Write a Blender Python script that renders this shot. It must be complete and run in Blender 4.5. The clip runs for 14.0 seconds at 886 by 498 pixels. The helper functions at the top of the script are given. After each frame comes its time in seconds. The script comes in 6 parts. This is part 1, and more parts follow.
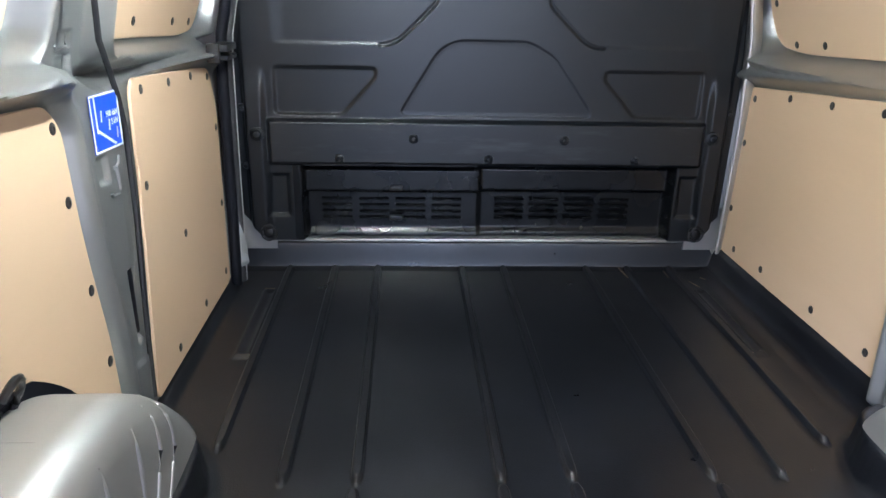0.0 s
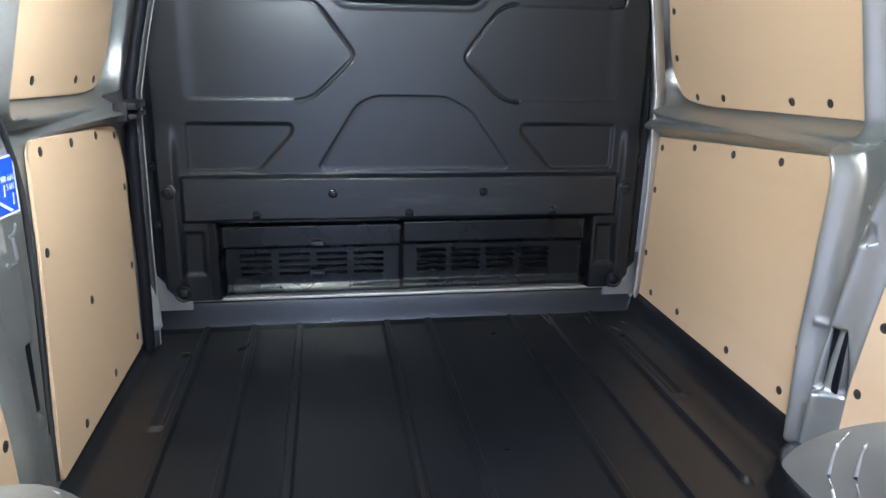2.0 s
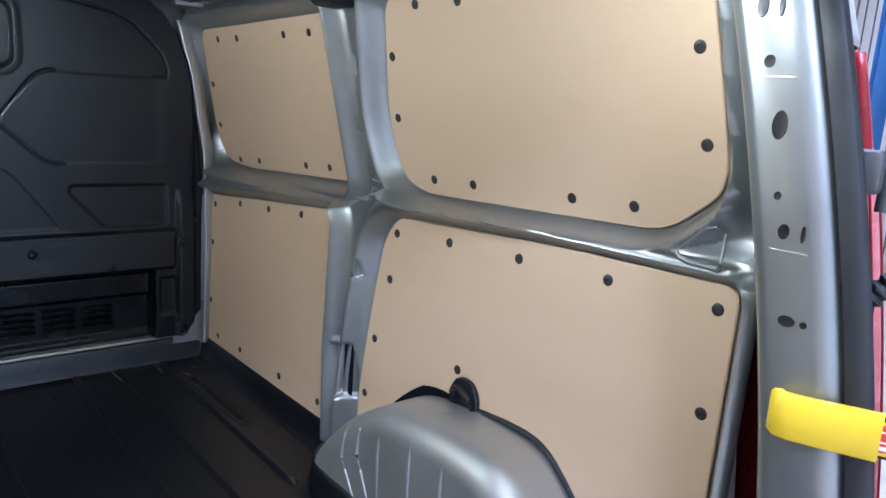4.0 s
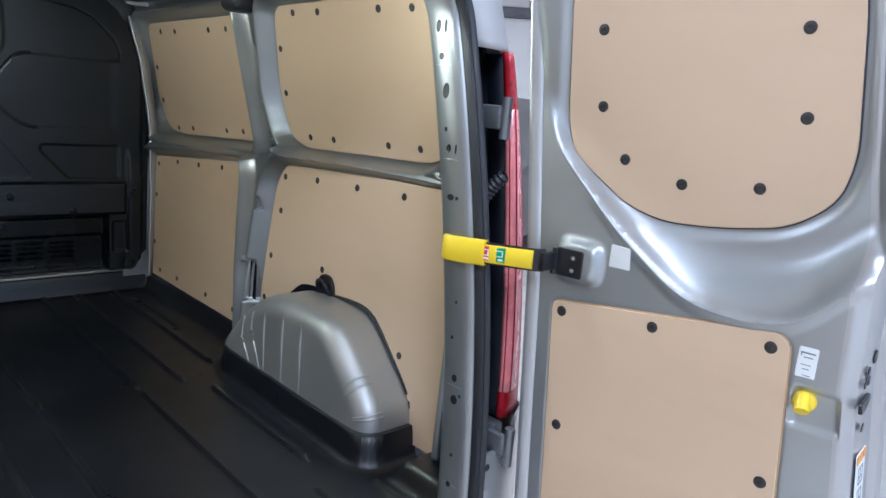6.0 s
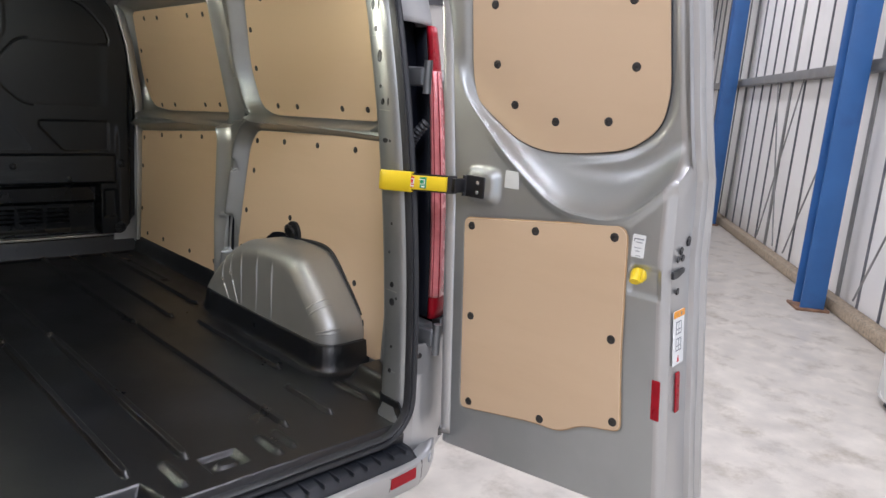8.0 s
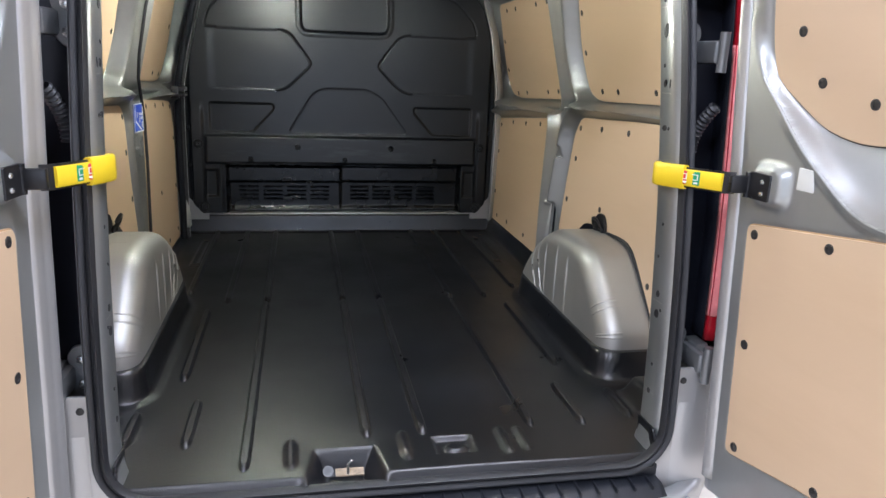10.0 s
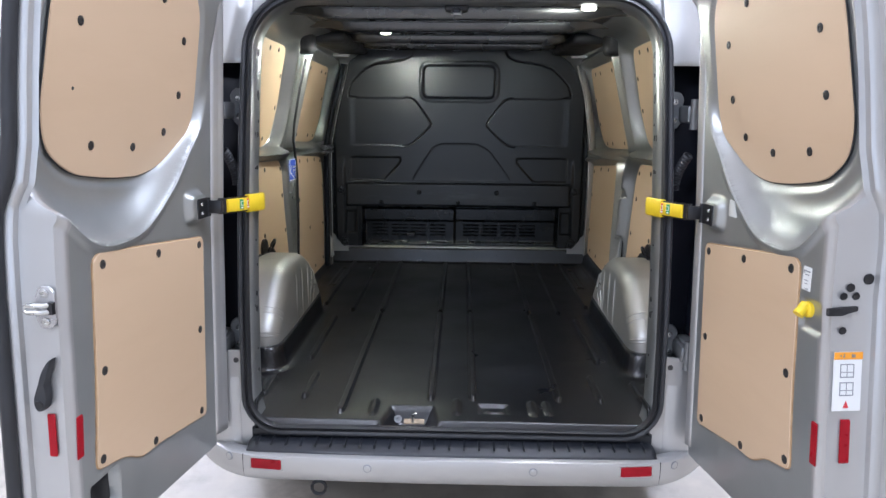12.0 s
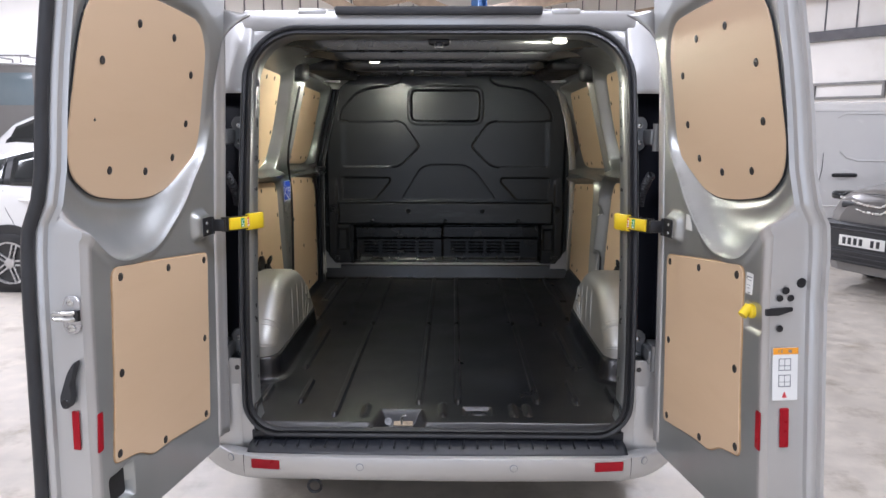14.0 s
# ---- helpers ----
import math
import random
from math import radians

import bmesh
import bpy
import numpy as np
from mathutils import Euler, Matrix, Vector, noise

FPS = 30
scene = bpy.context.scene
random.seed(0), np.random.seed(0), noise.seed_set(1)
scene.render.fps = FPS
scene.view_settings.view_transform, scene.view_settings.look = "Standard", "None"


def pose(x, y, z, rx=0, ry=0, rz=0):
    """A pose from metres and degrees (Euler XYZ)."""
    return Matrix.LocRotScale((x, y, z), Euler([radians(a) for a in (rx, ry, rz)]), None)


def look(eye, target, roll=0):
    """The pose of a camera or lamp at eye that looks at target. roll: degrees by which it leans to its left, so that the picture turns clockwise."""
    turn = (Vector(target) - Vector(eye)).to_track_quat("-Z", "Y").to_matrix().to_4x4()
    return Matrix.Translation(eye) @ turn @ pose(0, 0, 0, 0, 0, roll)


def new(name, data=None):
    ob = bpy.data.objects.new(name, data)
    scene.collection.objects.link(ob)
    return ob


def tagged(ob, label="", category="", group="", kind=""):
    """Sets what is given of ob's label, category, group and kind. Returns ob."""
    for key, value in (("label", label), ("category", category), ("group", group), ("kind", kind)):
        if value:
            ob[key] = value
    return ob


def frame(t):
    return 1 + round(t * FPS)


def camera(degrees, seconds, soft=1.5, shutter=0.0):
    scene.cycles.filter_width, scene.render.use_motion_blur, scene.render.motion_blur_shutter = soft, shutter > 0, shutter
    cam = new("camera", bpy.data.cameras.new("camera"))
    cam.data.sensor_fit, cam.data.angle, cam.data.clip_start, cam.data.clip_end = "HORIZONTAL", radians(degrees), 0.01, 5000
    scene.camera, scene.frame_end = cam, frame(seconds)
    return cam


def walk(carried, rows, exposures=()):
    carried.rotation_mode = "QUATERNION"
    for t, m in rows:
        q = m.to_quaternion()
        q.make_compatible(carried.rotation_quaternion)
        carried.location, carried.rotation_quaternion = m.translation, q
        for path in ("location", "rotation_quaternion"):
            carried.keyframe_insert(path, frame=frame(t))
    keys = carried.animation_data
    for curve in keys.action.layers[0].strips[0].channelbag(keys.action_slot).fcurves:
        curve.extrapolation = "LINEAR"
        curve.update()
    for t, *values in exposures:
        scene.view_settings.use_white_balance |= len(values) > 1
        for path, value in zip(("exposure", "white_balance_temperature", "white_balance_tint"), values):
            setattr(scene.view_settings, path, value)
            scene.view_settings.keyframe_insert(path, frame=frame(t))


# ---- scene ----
cam = camera(63.9, 14.0)
PATH = [
    (0, (-0.292, 0.102, 1.61), (-0.189, 1.972, 0.907), 1.3),
    (0.5, (-0.287, 0.104, 1.611), (-0.178, 1.976, 0.916), 1.1),
    (1, (-0.289, 0.109, 1.607), (-0.164, 1.986, 0.927), 1.0),
    (1.5, (-0.286, 0.11, 1.608), (-0.123, 1.993, 0.953), 0.8),
    (2, (-0.287, 0.129, 1.629), (0.03, 2.018, 1.052), 1.3),
    (2.5, (-0.277, 0.136, 1.717), (0.371, 1.98, 1.294), 2.2),
    (3, (-0.266, 0.086, 1.736), (0.775, 1.763, 1.416), 3.2),
    (3.5, (-0.244, -0.019, 1.732), (1.018, 1.499, 1.412), 3.8),
    (3.7, (-0.227, -0.09, 1.72), (1.049, 1.408, 1.363), 3.8),
    (5.8, (-0.452, -0.947, 1.683), (0.861, 0.49, 1.226), 4.7),
    (6, (-0.488, -1.049, 1.683), (0.866, 0.366, 1.279), 5.2),
    (6.5, (-0.58, -1.265, 1.74), (0.858, 0.094, 1.449), 5.2),
    (7, (-0.688, -1.349, 1.736), (0.791, -0.032, 1.454), 4.5),
    (7.2, (-0.74, -1.374, 1.708), (0.751, -0.079, 1.388), 4.3),
    (9.3, (-0.518, -1.654, 1.567), (0.323, 0.06, 0.97), 3.7),
    (9.5, (-0.459, -1.591, 1.587), (0.247, 0.182, 0.989), 3.4),
    (10, (-0.254, -1.579, 1.613), (0.137, 0.313, 1.097), 2.4),
    (10.5, (-0.097, -1.681, 1.634), (0.004, 0.268, 1.196), 1.4),
    (11, (-0.065, -1.9, 1.651), (-0.086, 0.056, 1.237), 0.4),
    (11.5, (-0.057, -2.171, 1.649), (-0.087, -0.214, 1.237), 0.4),
    (12, (0.028, -2.322, 1.678), (-0.023, -0.362, 1.284), 0.5),
    (12.5, (0.106, -2.41, 1.684), (0.05, -0.447, 1.306), 0.4),
    (13, (0.091, -2.478, 1.692), (0.048, -0.511, 1.33), 0.3),
    (13.5, (0.056, -2.518, 1.699), (0.02, -0.549, 1.35), 0.2),
    (14, (0.057, -2.532, 1.698), (0.029, -0.561, 1.357), 0.1),
]
walk(cam, [(t, look(eye, target, roll)) for t, eye, target, roll in PATH], [(0.0, 1.50, 5050, 18), (1.5, 1.58, 5000, 17), (2.2, 1.50, 5000, 17), (3.0, 1.10, 4850, 16), (3.7, 0.74, 4750, 17), (6.0, 0.22, 4950, 11), (6.5, 0.10, 5500, 12), (7.2, -0.01, 5750, 13), (9.5, 0.28, 5750, 15), (10.5, 0.58, 5300, 15), (11.5, 0.34, 5300, 14), (12.5, 0.04, 5550, 14), (14.0, -0.06, 5750, 15)])

# ---- world and light ----
world = bpy.data.worlds.new("hall_air")
scene.world = world
world.use_nodes = True
world.node_tree.nodes["Background"].inputs["Color"].default_value = (0.75, 0.85, 1.0, 1)
world.node_tree.nodes["Background"].inputs["Strength"].default_value = 0.25


def area_lamp(name, m, sx, sy, watts, colour):
    data = bpy.data.lights.new(name, "AREA")
    data.shape, data.size, data.size_y, data.energy, data.color = "RECTANGLE", sx, sy, watts, colour
    ob = new(name, data)
    ob.matrix_world = m
    return ob


# the hall stands at an angle to the van: local x runs along its side wall, local y into the hall
HALL = pose(6.0, 0.5, 0, 0, 0, 36)
# unseen overhead lights; the y 15.8 row is added to brighten the far wall
HALL_LAMPS = [(-9.5, 1.6), (-9.5, 9.6), (-4.2, 1.6), (-4.2, 9.6), (3.6, 1.6), (3.6, 9.6), (-4.2, 15.8), (3.6, 15.8)]
for lx, ly in HALL_LAMPS:
    area_lamp("hall_lamp", HALL @ pose(lx, ly, 4.88), 3.2, 0.7, 360 if ly > 12 else (420 if lx > 0 else 300) if ly > 5 else (250 if lx < -9 else 210 if lx < 0 else 90), (1.0, 0.975, 0.985))
# light from behind the viewer; the open roller door it comes through is assumed, unseen
area_lamp("assumed_door_daylight", HALL @ look((-11.0, -3.85, 2.1), (-11.0, 0, 2.0)), 4.6, 3.8, 95, (0.86, 0.93, 1.0))
LOAD_LAMPS = [(-0.378, 1.50, 2.036, 30.0, 0, 180), (0.47, 0.335, 2.012, 7.0, 30, 172)]
for lx, ly, lz, w, tip, cone in LOAD_LAMPS:
    data = bpy.data.lights.new("load_bay_lamp", "SPOT")
    data.shadow_soft_size, data.energy, data.color = 0.025, w, (1.0, 0.945, 0.68)
    data.spot_size, data.spot_blend = radians(cone), 0.1 if tip else 0.0
    new("load_bay_lamp", data).matrix_world = pose(lx, ly, lz - 0.045, tip)


# ---- materials ----
def material(name, colour, rough=0.5, metal=0.0, vary=0.08, scale=6.0, grain=0.0, grain_scale=300.0,
             coat=0.0, rough_vary=0.1, second=None, second_scale=2.0, second_amount=0.5, stretch=(1, 1, 1), emission=0.0, random_tone=0.0, gloss=0.5):
    """Principled material: broad tone variation, stains in a second colour, fine bump and uneven gloss."""
    m = bpy.data.materials.new(name)
    m.use_nodes = True
    nt = m.node_tree
    b = nt.nodes["Principled BSDF"]
    link = nt.links.new
    co = nt.nodes.new("ShaderNodeTexCoord")
    mp = nt.nodes.new("ShaderNodeMapping")
    mp.inputs["Scale"].default_value = stretch
    link(co.outputs["Object"], mp.inputs["Vector"])
    n1 = nt.nodes.new("ShaderNodeTexNoise")
    n1.inputs["Scale"].default_value = scale
    n1.inputs["Detail"].default_value = 6
    link(mp.outputs[0], n1.inputs["Vector"])
    ramp = nt.nodes.new("ShaderNodeMapRange")
    ramp.inputs["From Min"].default_value, ramp.inputs["From Max"].default_value = 0.3, 0.7
    ramp.inputs["To Min"].default_value, ramp.inputs["To Max"].default_value = 1 - vary, 1 + vary
    link(n1.outputs["Fac"], ramp.inputs["Value"])
    base = nt.nodes.new("ShaderNodeMix")
    base.data_type, base.blend_type = "RGBA", "MULTIPLY"
    base.inputs["Factor"].default_value = 1.0
    base.inputs[6].default_value = (*colour, 1)
    link(ramp.outputs[0], base.inputs[7])
    out = base.outputs[2]
    if random_tone:
        info = nt.nodes.new("ShaderNodeObjectInfo")
        rr = nt.nodes.new("ShaderNodeMapRange")
        rr.inputs["To Min"].default_value, rr.inputs["To Max"].default_value = 1 - random_tone, 1 + random_tone
        link(info.outputs["Random"], rr.inputs["Value"])
        mul = nt.nodes.new("ShaderNodeMix")
        mul.data_type, mul.blend_type = "RGBA", "MULTIPLY"
        mul.inputs["Factor"].default_value = 1.0
        link(out, mul.inputs[6])
        link(rr.outputs[0], mul.inputs[7])
        out = mul.outputs[2]
    if second:
        n2 = nt.nodes.new("ShaderNodeTexNoise")
        n2.inputs["Scale"].default_value = second_scale
        n2.inputs["Detail"].default_value = 9
        n2.inputs["Roughness"].default_value = 0.65
        link(mp.outputs[0], n2.inputs["Vector"])
        r2 = nt.nodes.new("ShaderNodeMapRange")
        r2.inputs["From Min"].default_value, r2.inputs["From Max"].default_value = 0.52, 0.72
        r2.inputs["To Max"].default_value = second_amount
        link(n2.outputs["Fac"], r2.inputs["Value"])
        mx = nt.nodes.new("ShaderNodeMix")
        mx.data_type = "RGBA"
        link(r2.outputs[0], mx.inputs["Factor"])
        link(out, mx.inputs[6])
        mx.inputs[7].default_value = (*second, 1)
        out = mx.outputs[2]
    link(out, b.inputs["Base Color"])
    rv = nt.nodes.new("ShaderNodeMapRange")
    rv.inputs["From Min"].default_value, rv.inputs["From Max"].default_value = 0.3, 0.7
    rv.inputs["To Min"].default_value, rv.inputs["To Max"].default_value = max(rough - rough_vary, 0.02), min(rough + rough_vary, 1)
    link(n1.outputs["Fac"], rv.inputs["Value"])
    link(rv.outputs[0], b.inputs["Roughness"])
    b.inputs["Metallic"].default_value = metal
    b.inputs["Specular IOR Level"].default_value = gloss
    b.inputs["Coat Weight"].default_value = coat
    b.inputs["Coat Roughness"].default_value = 0.12
    if grain:
        g = nt.nodes.new("ShaderNodeTexNoise")
        g.inputs["Scale"].default_value = grain_scale
        g.inputs["Detail"].default_value = 3
        link(mp.outputs[0], g.inputs["Vector"])
        bu = nt.nodes.new("ShaderNodeBump")
        bu.inputs["Strength"].default_value = grain
        bu.inputs["Distance"].default_value = 0.002
        link(g.outputs["Fac"], bu.inputs["Height"])
        link(bu.outputs[0], b.inputs["Normal"])
    if emission:
        b.inputs["Emission Color"].default_value = (*colour, 1)
        b.inputs["Emission Strength"].default_value = emission
    return m


# thin inner paint; duller reflections off this face are also put into the colour
DOOR_GREY = material("thin_shaded_door_paint", (0.40, 0.415, 0.41), 0.38, 0.68, 0.05, 5, 0.05, 800, coat=0.1, second=(0.44, 0.45, 0.45), second_scale=6, second_amount=0.5, rough_vary=0.05)
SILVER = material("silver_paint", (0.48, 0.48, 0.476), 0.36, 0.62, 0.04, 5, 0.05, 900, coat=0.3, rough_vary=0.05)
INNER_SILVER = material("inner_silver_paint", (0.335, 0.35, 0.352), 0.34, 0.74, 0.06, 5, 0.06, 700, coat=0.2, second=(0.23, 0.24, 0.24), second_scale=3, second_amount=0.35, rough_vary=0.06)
ARCH_SILVER = material("arch_silver_paint", (0.44, 0.440, 0.425), 0.50, 0.78, 0.06, 5, 0.06, 700, coat=0.15, second=(0.36, 0.36, 0.35), second_scale=3, second_amount=0.35, rough_vary=0.05)
# roof skin and bows, much darker than the silver body
ROOF_SKIN = material("dark_roof_skin", (0.05, 0.052, 0.055), 0.3, 0.5, 0.15, 4, 0.08, 500)
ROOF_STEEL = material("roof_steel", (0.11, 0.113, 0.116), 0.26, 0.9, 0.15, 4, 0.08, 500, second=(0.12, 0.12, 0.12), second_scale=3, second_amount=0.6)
BLACK_PANEL = material("black_bulkhead_plastic", (0.0060, 0.0072, 0.0095), 0.33, 0, 0.1, 5, 0.05, 650, second=(0.013, 0.0145, 0.018), second_scale=2.4, second_amount=0.2, rough_vary=0.03, gloss=0.42)
BLACK_GLOSS = material("glossy_black_plastic", (0.0035, 0.004, 0.005), 0.27, 0, 0.1, 8, 0.02, 400, rough_vary=0.04, gloss=0.4)
SCUFF = material("scuffed_black_plastic", (0.006, 0.007, 0.009), 0.36, 0, 0.1, 6, 0.06, 500, second=(0.05, 0.053, 0.06), second_scale=7, second_amount=0.6, stretch=(0.35, 1, 2.2), rough_vary=0.05)
LINER = material("black_liner_plastic", (0.0042, 0.0050, 0.0072), 0.34, 0, 0.08, 4, 0.34, 240, second=(0.020, 0.022, 0.029), second_scale=2.6, second_amount=0.55, rough_vary=0.07, gloss=0.72)
PLY = material("coated_plywood", (0.597, 0.441, 0.290), 0.42, 0, 0.035, 3, 0.05, 200, stretch=(1, 0.15, 1), second=(0.52, 0.372, 0.232), second_scale=7, second_amount=0.3, random_tone=0.03)
PLY_EDGE = material("plywood_edge", (0.42, 0.27, 0.14), 0.6, 0, 0.2, 40)
RUBBER = material("black_rubber", (0.02, 0.021, 0.024), 0.5, 0, 0.2, 10, 0.1, 300)
# near-black of channels, housing and trim; stands in for shade in slot and cutout
NEAR_BLACK = material("near_black_matte", (0.005, 0.006, 0.010), 0.5, 0, 0.2, 8, gloss=0.15)
LENS_PALE = material("clear_lamp_lens", (0.80, 0.27, 0.27), 0.25, 0, 0.1, 20, coat=0.3)
CAP = material("black_screw_cap", (0.03, 0.028, 0.027), 0.4, 0, 0.2, 60)
YELLOW = material("yellow_plastic", (0.85, 0.62, 0.012), 0.38, 0, 0.06, 12, 0.1, 300, coat=0.2)
BLACK_STEEL = material("black_steel", (0.02, 0.02, 0.022), 0.35, 0.3, 0.2, 20, 0.1, 300)
HINGE_STEEL = material("hinge_steel", (0.20, 0.205, 0.21), 0.42, 0.6, 0.1, 20)
STEEL = material("bright_steel", (0.6, 0.6, 0.58), 0.28, 0.9, 0.1, 30)
RED = material("red_reflector", (0.30, 0.006, 0.014), 0.35, 0, 0.1, 40, 0.2, 500, gloss=0.2)
WHITE_LABEL = material("white_label", (0.78, 0.79, 0.78), 0.4, 0, 0.02, 10)
BLUE_LABEL = material("blue_label", (0.02, 0.075, 0.55), 0.35, 0, 0.05, 20)
GREY_PRINT = material("grey_print", (0.25, 0.26, 0.28), 0.5, 0, 0.05, 20)
ORANGE_LABEL = material("orange_label", (0.85, 0.35, 0.02), 0.4, 0, 0.04, 20)
RED_LABEL = material("red_label", (0.62, 0.05, 0.06), 0.4, 0, 0.05, 20)
GREEN_LABEL = material("green_label", (0.02, 0.3, 0.14), 0.4, 0, 0.05, 20)
STEP_PLASTIC = material("step_plastic", (0.012, 0.014, 0.019), 0.42, 0, 0.25, 8, 0.3, 400, second=(0.035, 0.036, 0.04), second_scale=5, second_amount=0.3)
LAMP_GLOW = material("lamp_glow", (1.0, 0.93, 0.7), 0.5, emission=5.0)
WOOD_BARE = material("bare_wood", (0.34, 0.27, 0.19), 0.7, 0, 0.3, 30, second=(0.10, 0.08, 0.06), second_scale=40, second_amount=0.8)
CONCRETE = material("concrete_floor", (0.50, 0.458, 0.398), 0.5, 0, 0.15, 6.5, 0.3, 70, second=(0.27, 0.23, 0.175), second_scale=3.6, second_amount=0.8, rough_vary=0.2)
CLADDING = material("white_wall_sheet", (0.80, 0.775, 0.735), 0.55, 0, 0.05, 0.8, second=(0.66, 0.62, 0.56), second_scale=1.2, second_amount=0.4)
JOINT = material("wall_joint", (0.12, 0.12, 0.13), 0.6, 0, 0.2, 5)
RAIL = material("grey_rail_paint", (0.22, 0.215, 0.21), 0.55, 0.2, 0.25, 6, second=(0.3, 0.26, 0.2), second_scale=8, second_amount=0.4)
BLUE_STEEL = material("blue_column_paint", (0.035, 0.12, 0.32), 0.45, 0, 0.12, 3, second=(0.03, 0.07, 0.18), second_scale=4, second_amount=0.5)
RUST = material("rusty_base", (0.22, 0.12, 0.07), 0.75, 0, 0.4, 12)
HALL_ROOF = material("hall_roof_sheet", (0.72, 0.70, 0.66), 0.6, 0, 0.06, 1)
TIMBER = material("roof_timber", (0.36, 0.27, 0.19), 0.7, 0, 0.2, 6)
WHITE_CAR = material("white_car_paint", (0.80, 0.80, 0.79), 0.25, 0, 0.02, 3, coat=0.7, rough_vary=0.03)
GREY_CAR = material("grey_car_paint", (0.20, 0.195, 0.19), 0.3, 0.5, 0.03, 3, coat=0.6, rough_vary=0.03)
DARK_GLASS = material("tinted_glass", (0.015, 0.018, 0.02), 0.08, 0, 0.05, 3, coat=0.3, rough_vary=0.02)
LORRY_GLASS = material("pale_window_glass", (0.16, 0.20, 0.22), 0.12, 0, 0.05, 3, rough_vary=0.02)
TYRE = material("tyre_rubber", (0.022, 0.022, 0.023), 0.75, 0, 0.2, 20, 0.3, 200)
ALLOY = material("alloy_wheel", (0.5, 0.5, 0.51), 0.3, 0.8, 0.06, 10)
TRIM = material("dark_trim", (0.025, 0.026, 0.028), 0.5, 0, 0.15, 10)
PLATE = material("number_plate_face", (0.78, 0.78, 0.74), 0.4, 0, 0.02, 10)


# ---- mesh helpers ----
def mesh_data(name, verts, faces, sharp=40):
    me = bpy.data.meshes.new(name)
    me.from_pydata([tuple(map(float, v)) for v in verts], [], [tuple(int(i) for i in f) for f in faces])
    me.polygons.foreach_set("use_smooth", [True] * len(me.polygons))
    me.set_sharp_from_angle(angle=radians(sharp))
    me.update()
    return me


def part(name, vf, mat, parent=None, label="", sharp=40):
    """Links verts and faces as one mesh object under a thing or a part."""
    ob = new(name, mesh_data(name, vf[0], vf[1], sharp))
    ob.data.materials.append(mat)
    ob.parent = parent
    if label:
        ob["label"] = label
    return ob


def thing(name, label, category, group=""):
    return tagged(new(name), label, category, group)


def piece(name, me, m, parent):
    """One more object on shared mesh data."""
    ob = new(name, me)
    ob.parent = parent
    ob.matrix_local = m
    return ob


def join(*items):
    verts, faces = [], []
    for v, f in items:
        n = len(verts)
        verts += [tuple(p) for p in v]
        faces += [tuple(i + n for i in q) for q in f]
    return verts, faces


def moved(vf, m):
    return [tuple(m @ Vector(p)) for p in vf[0]], vf[1]


def mirrored(vf):
    return [(-p[0], p[1], p[2]) for p in vf[0]], [tuple(reversed(f)) for f in vf[1]]


def bm_out(bm):
    bm.verts.index_update()
    out = [tuple(v.co) for v in bm.verts], [tuple(v.index for v in f.verts) for f in bm.faces]
    bm.free()
    return out


def rbox(cx, cy, cz, sx, sy, sz, r=0.004, seg=2):
    """A box of that centre and size with rounded edges."""
    bm = bmesh.new()
    bmesh.ops.create_cube(bm, size=1)
    bmesh.ops.scale(bm, vec=(sx, sy, sz), verts=bm.verts)
    r = min(r, 0.45 * min(sx, sy, sz))
    bmesh.ops.bevel(bm, geom=bm.edges[:], offset=r, segments=seg, affect="EDGES", profile=0.5)
    bmesh.ops.translate(bm, vec=(cx, cy, cz), verts=bm.verts)
    return bm_out(bm)


def lathe(profile, n=20):
    """Turns (radius, height) pairs round z."""
    verts, faces = [], []
    for r, h in profile:
        verts += [(r * math.cos(2 * math.pi * k / n), r * math.sin(2 * math.pi * k / n), h) for k in range(n)]
    for i in range(len(profile) - 1):
        for k in range(n):
            a, b = i * n + k, i * n + (k + 1) % n
            faces.append((a, b, b + n, a + n))
    faces.append(tuple(range(n - 1, -1, -1)))
    faces.append(tuple(range((len(profile) - 1) * n, len(profile) * n)))
    return verts, faces


def tube(points, r, n=8, closed=False):
    """A round bar along points."""
    pts = [Vector(p) for p in points]
    verts, faces = [], []
    k = len(pts)
    for i, p in enumerate(pts):
        a = pts[(i - 1) % k] if closed or i else p
        b = pts[(i + 1) % k] if closed or i < k - 1 else p
        d = (b - a).normalized()
        side = d.cross(Vector((0, 0, 1)) if abs(d.z) < 0.9 else Vector((0, 1, 0))).normalized()
        up = side.cross(d)
        verts += [tuple(p + r * (math.cos(2 * math.pi * j / n) * side + math.sin(2 * math.pi * j / n) * up)) for j in range(n)]
    for i in range(k if closed else k - 1):
        o, q = i * n, ((i + 1) % k) * n
        for j in range(n):
            faces.append((o + j, o + (j + 1) % n, q + (j + 1) % n, q + j))
    if not closed:
        faces += [tuple(range(n - 1, -1, -1)), tuple(range((k - 1) * n, k * n))]
    return verts, faces


def grid(P, flip=False, closed=False):
    """Quads over an array of points (rows, columns, 3)."""
    n, m = P.shape[:2]
    idx = np.arange(n * m).reshape(n, m)
    if closed:
        idx = np.vstack([idx, idx[:1]])
    a, b, c, d = idx[:-1, :-1], idx[:-1, 1:], idx[1:, 1:], idx[1:, :-1]
    q = np.stack([a, d, c, b] if flip else [a, b, c, d], -1).reshape(-1, 4)
    return P.reshape(-1, 3).tolist(), q.tolist()


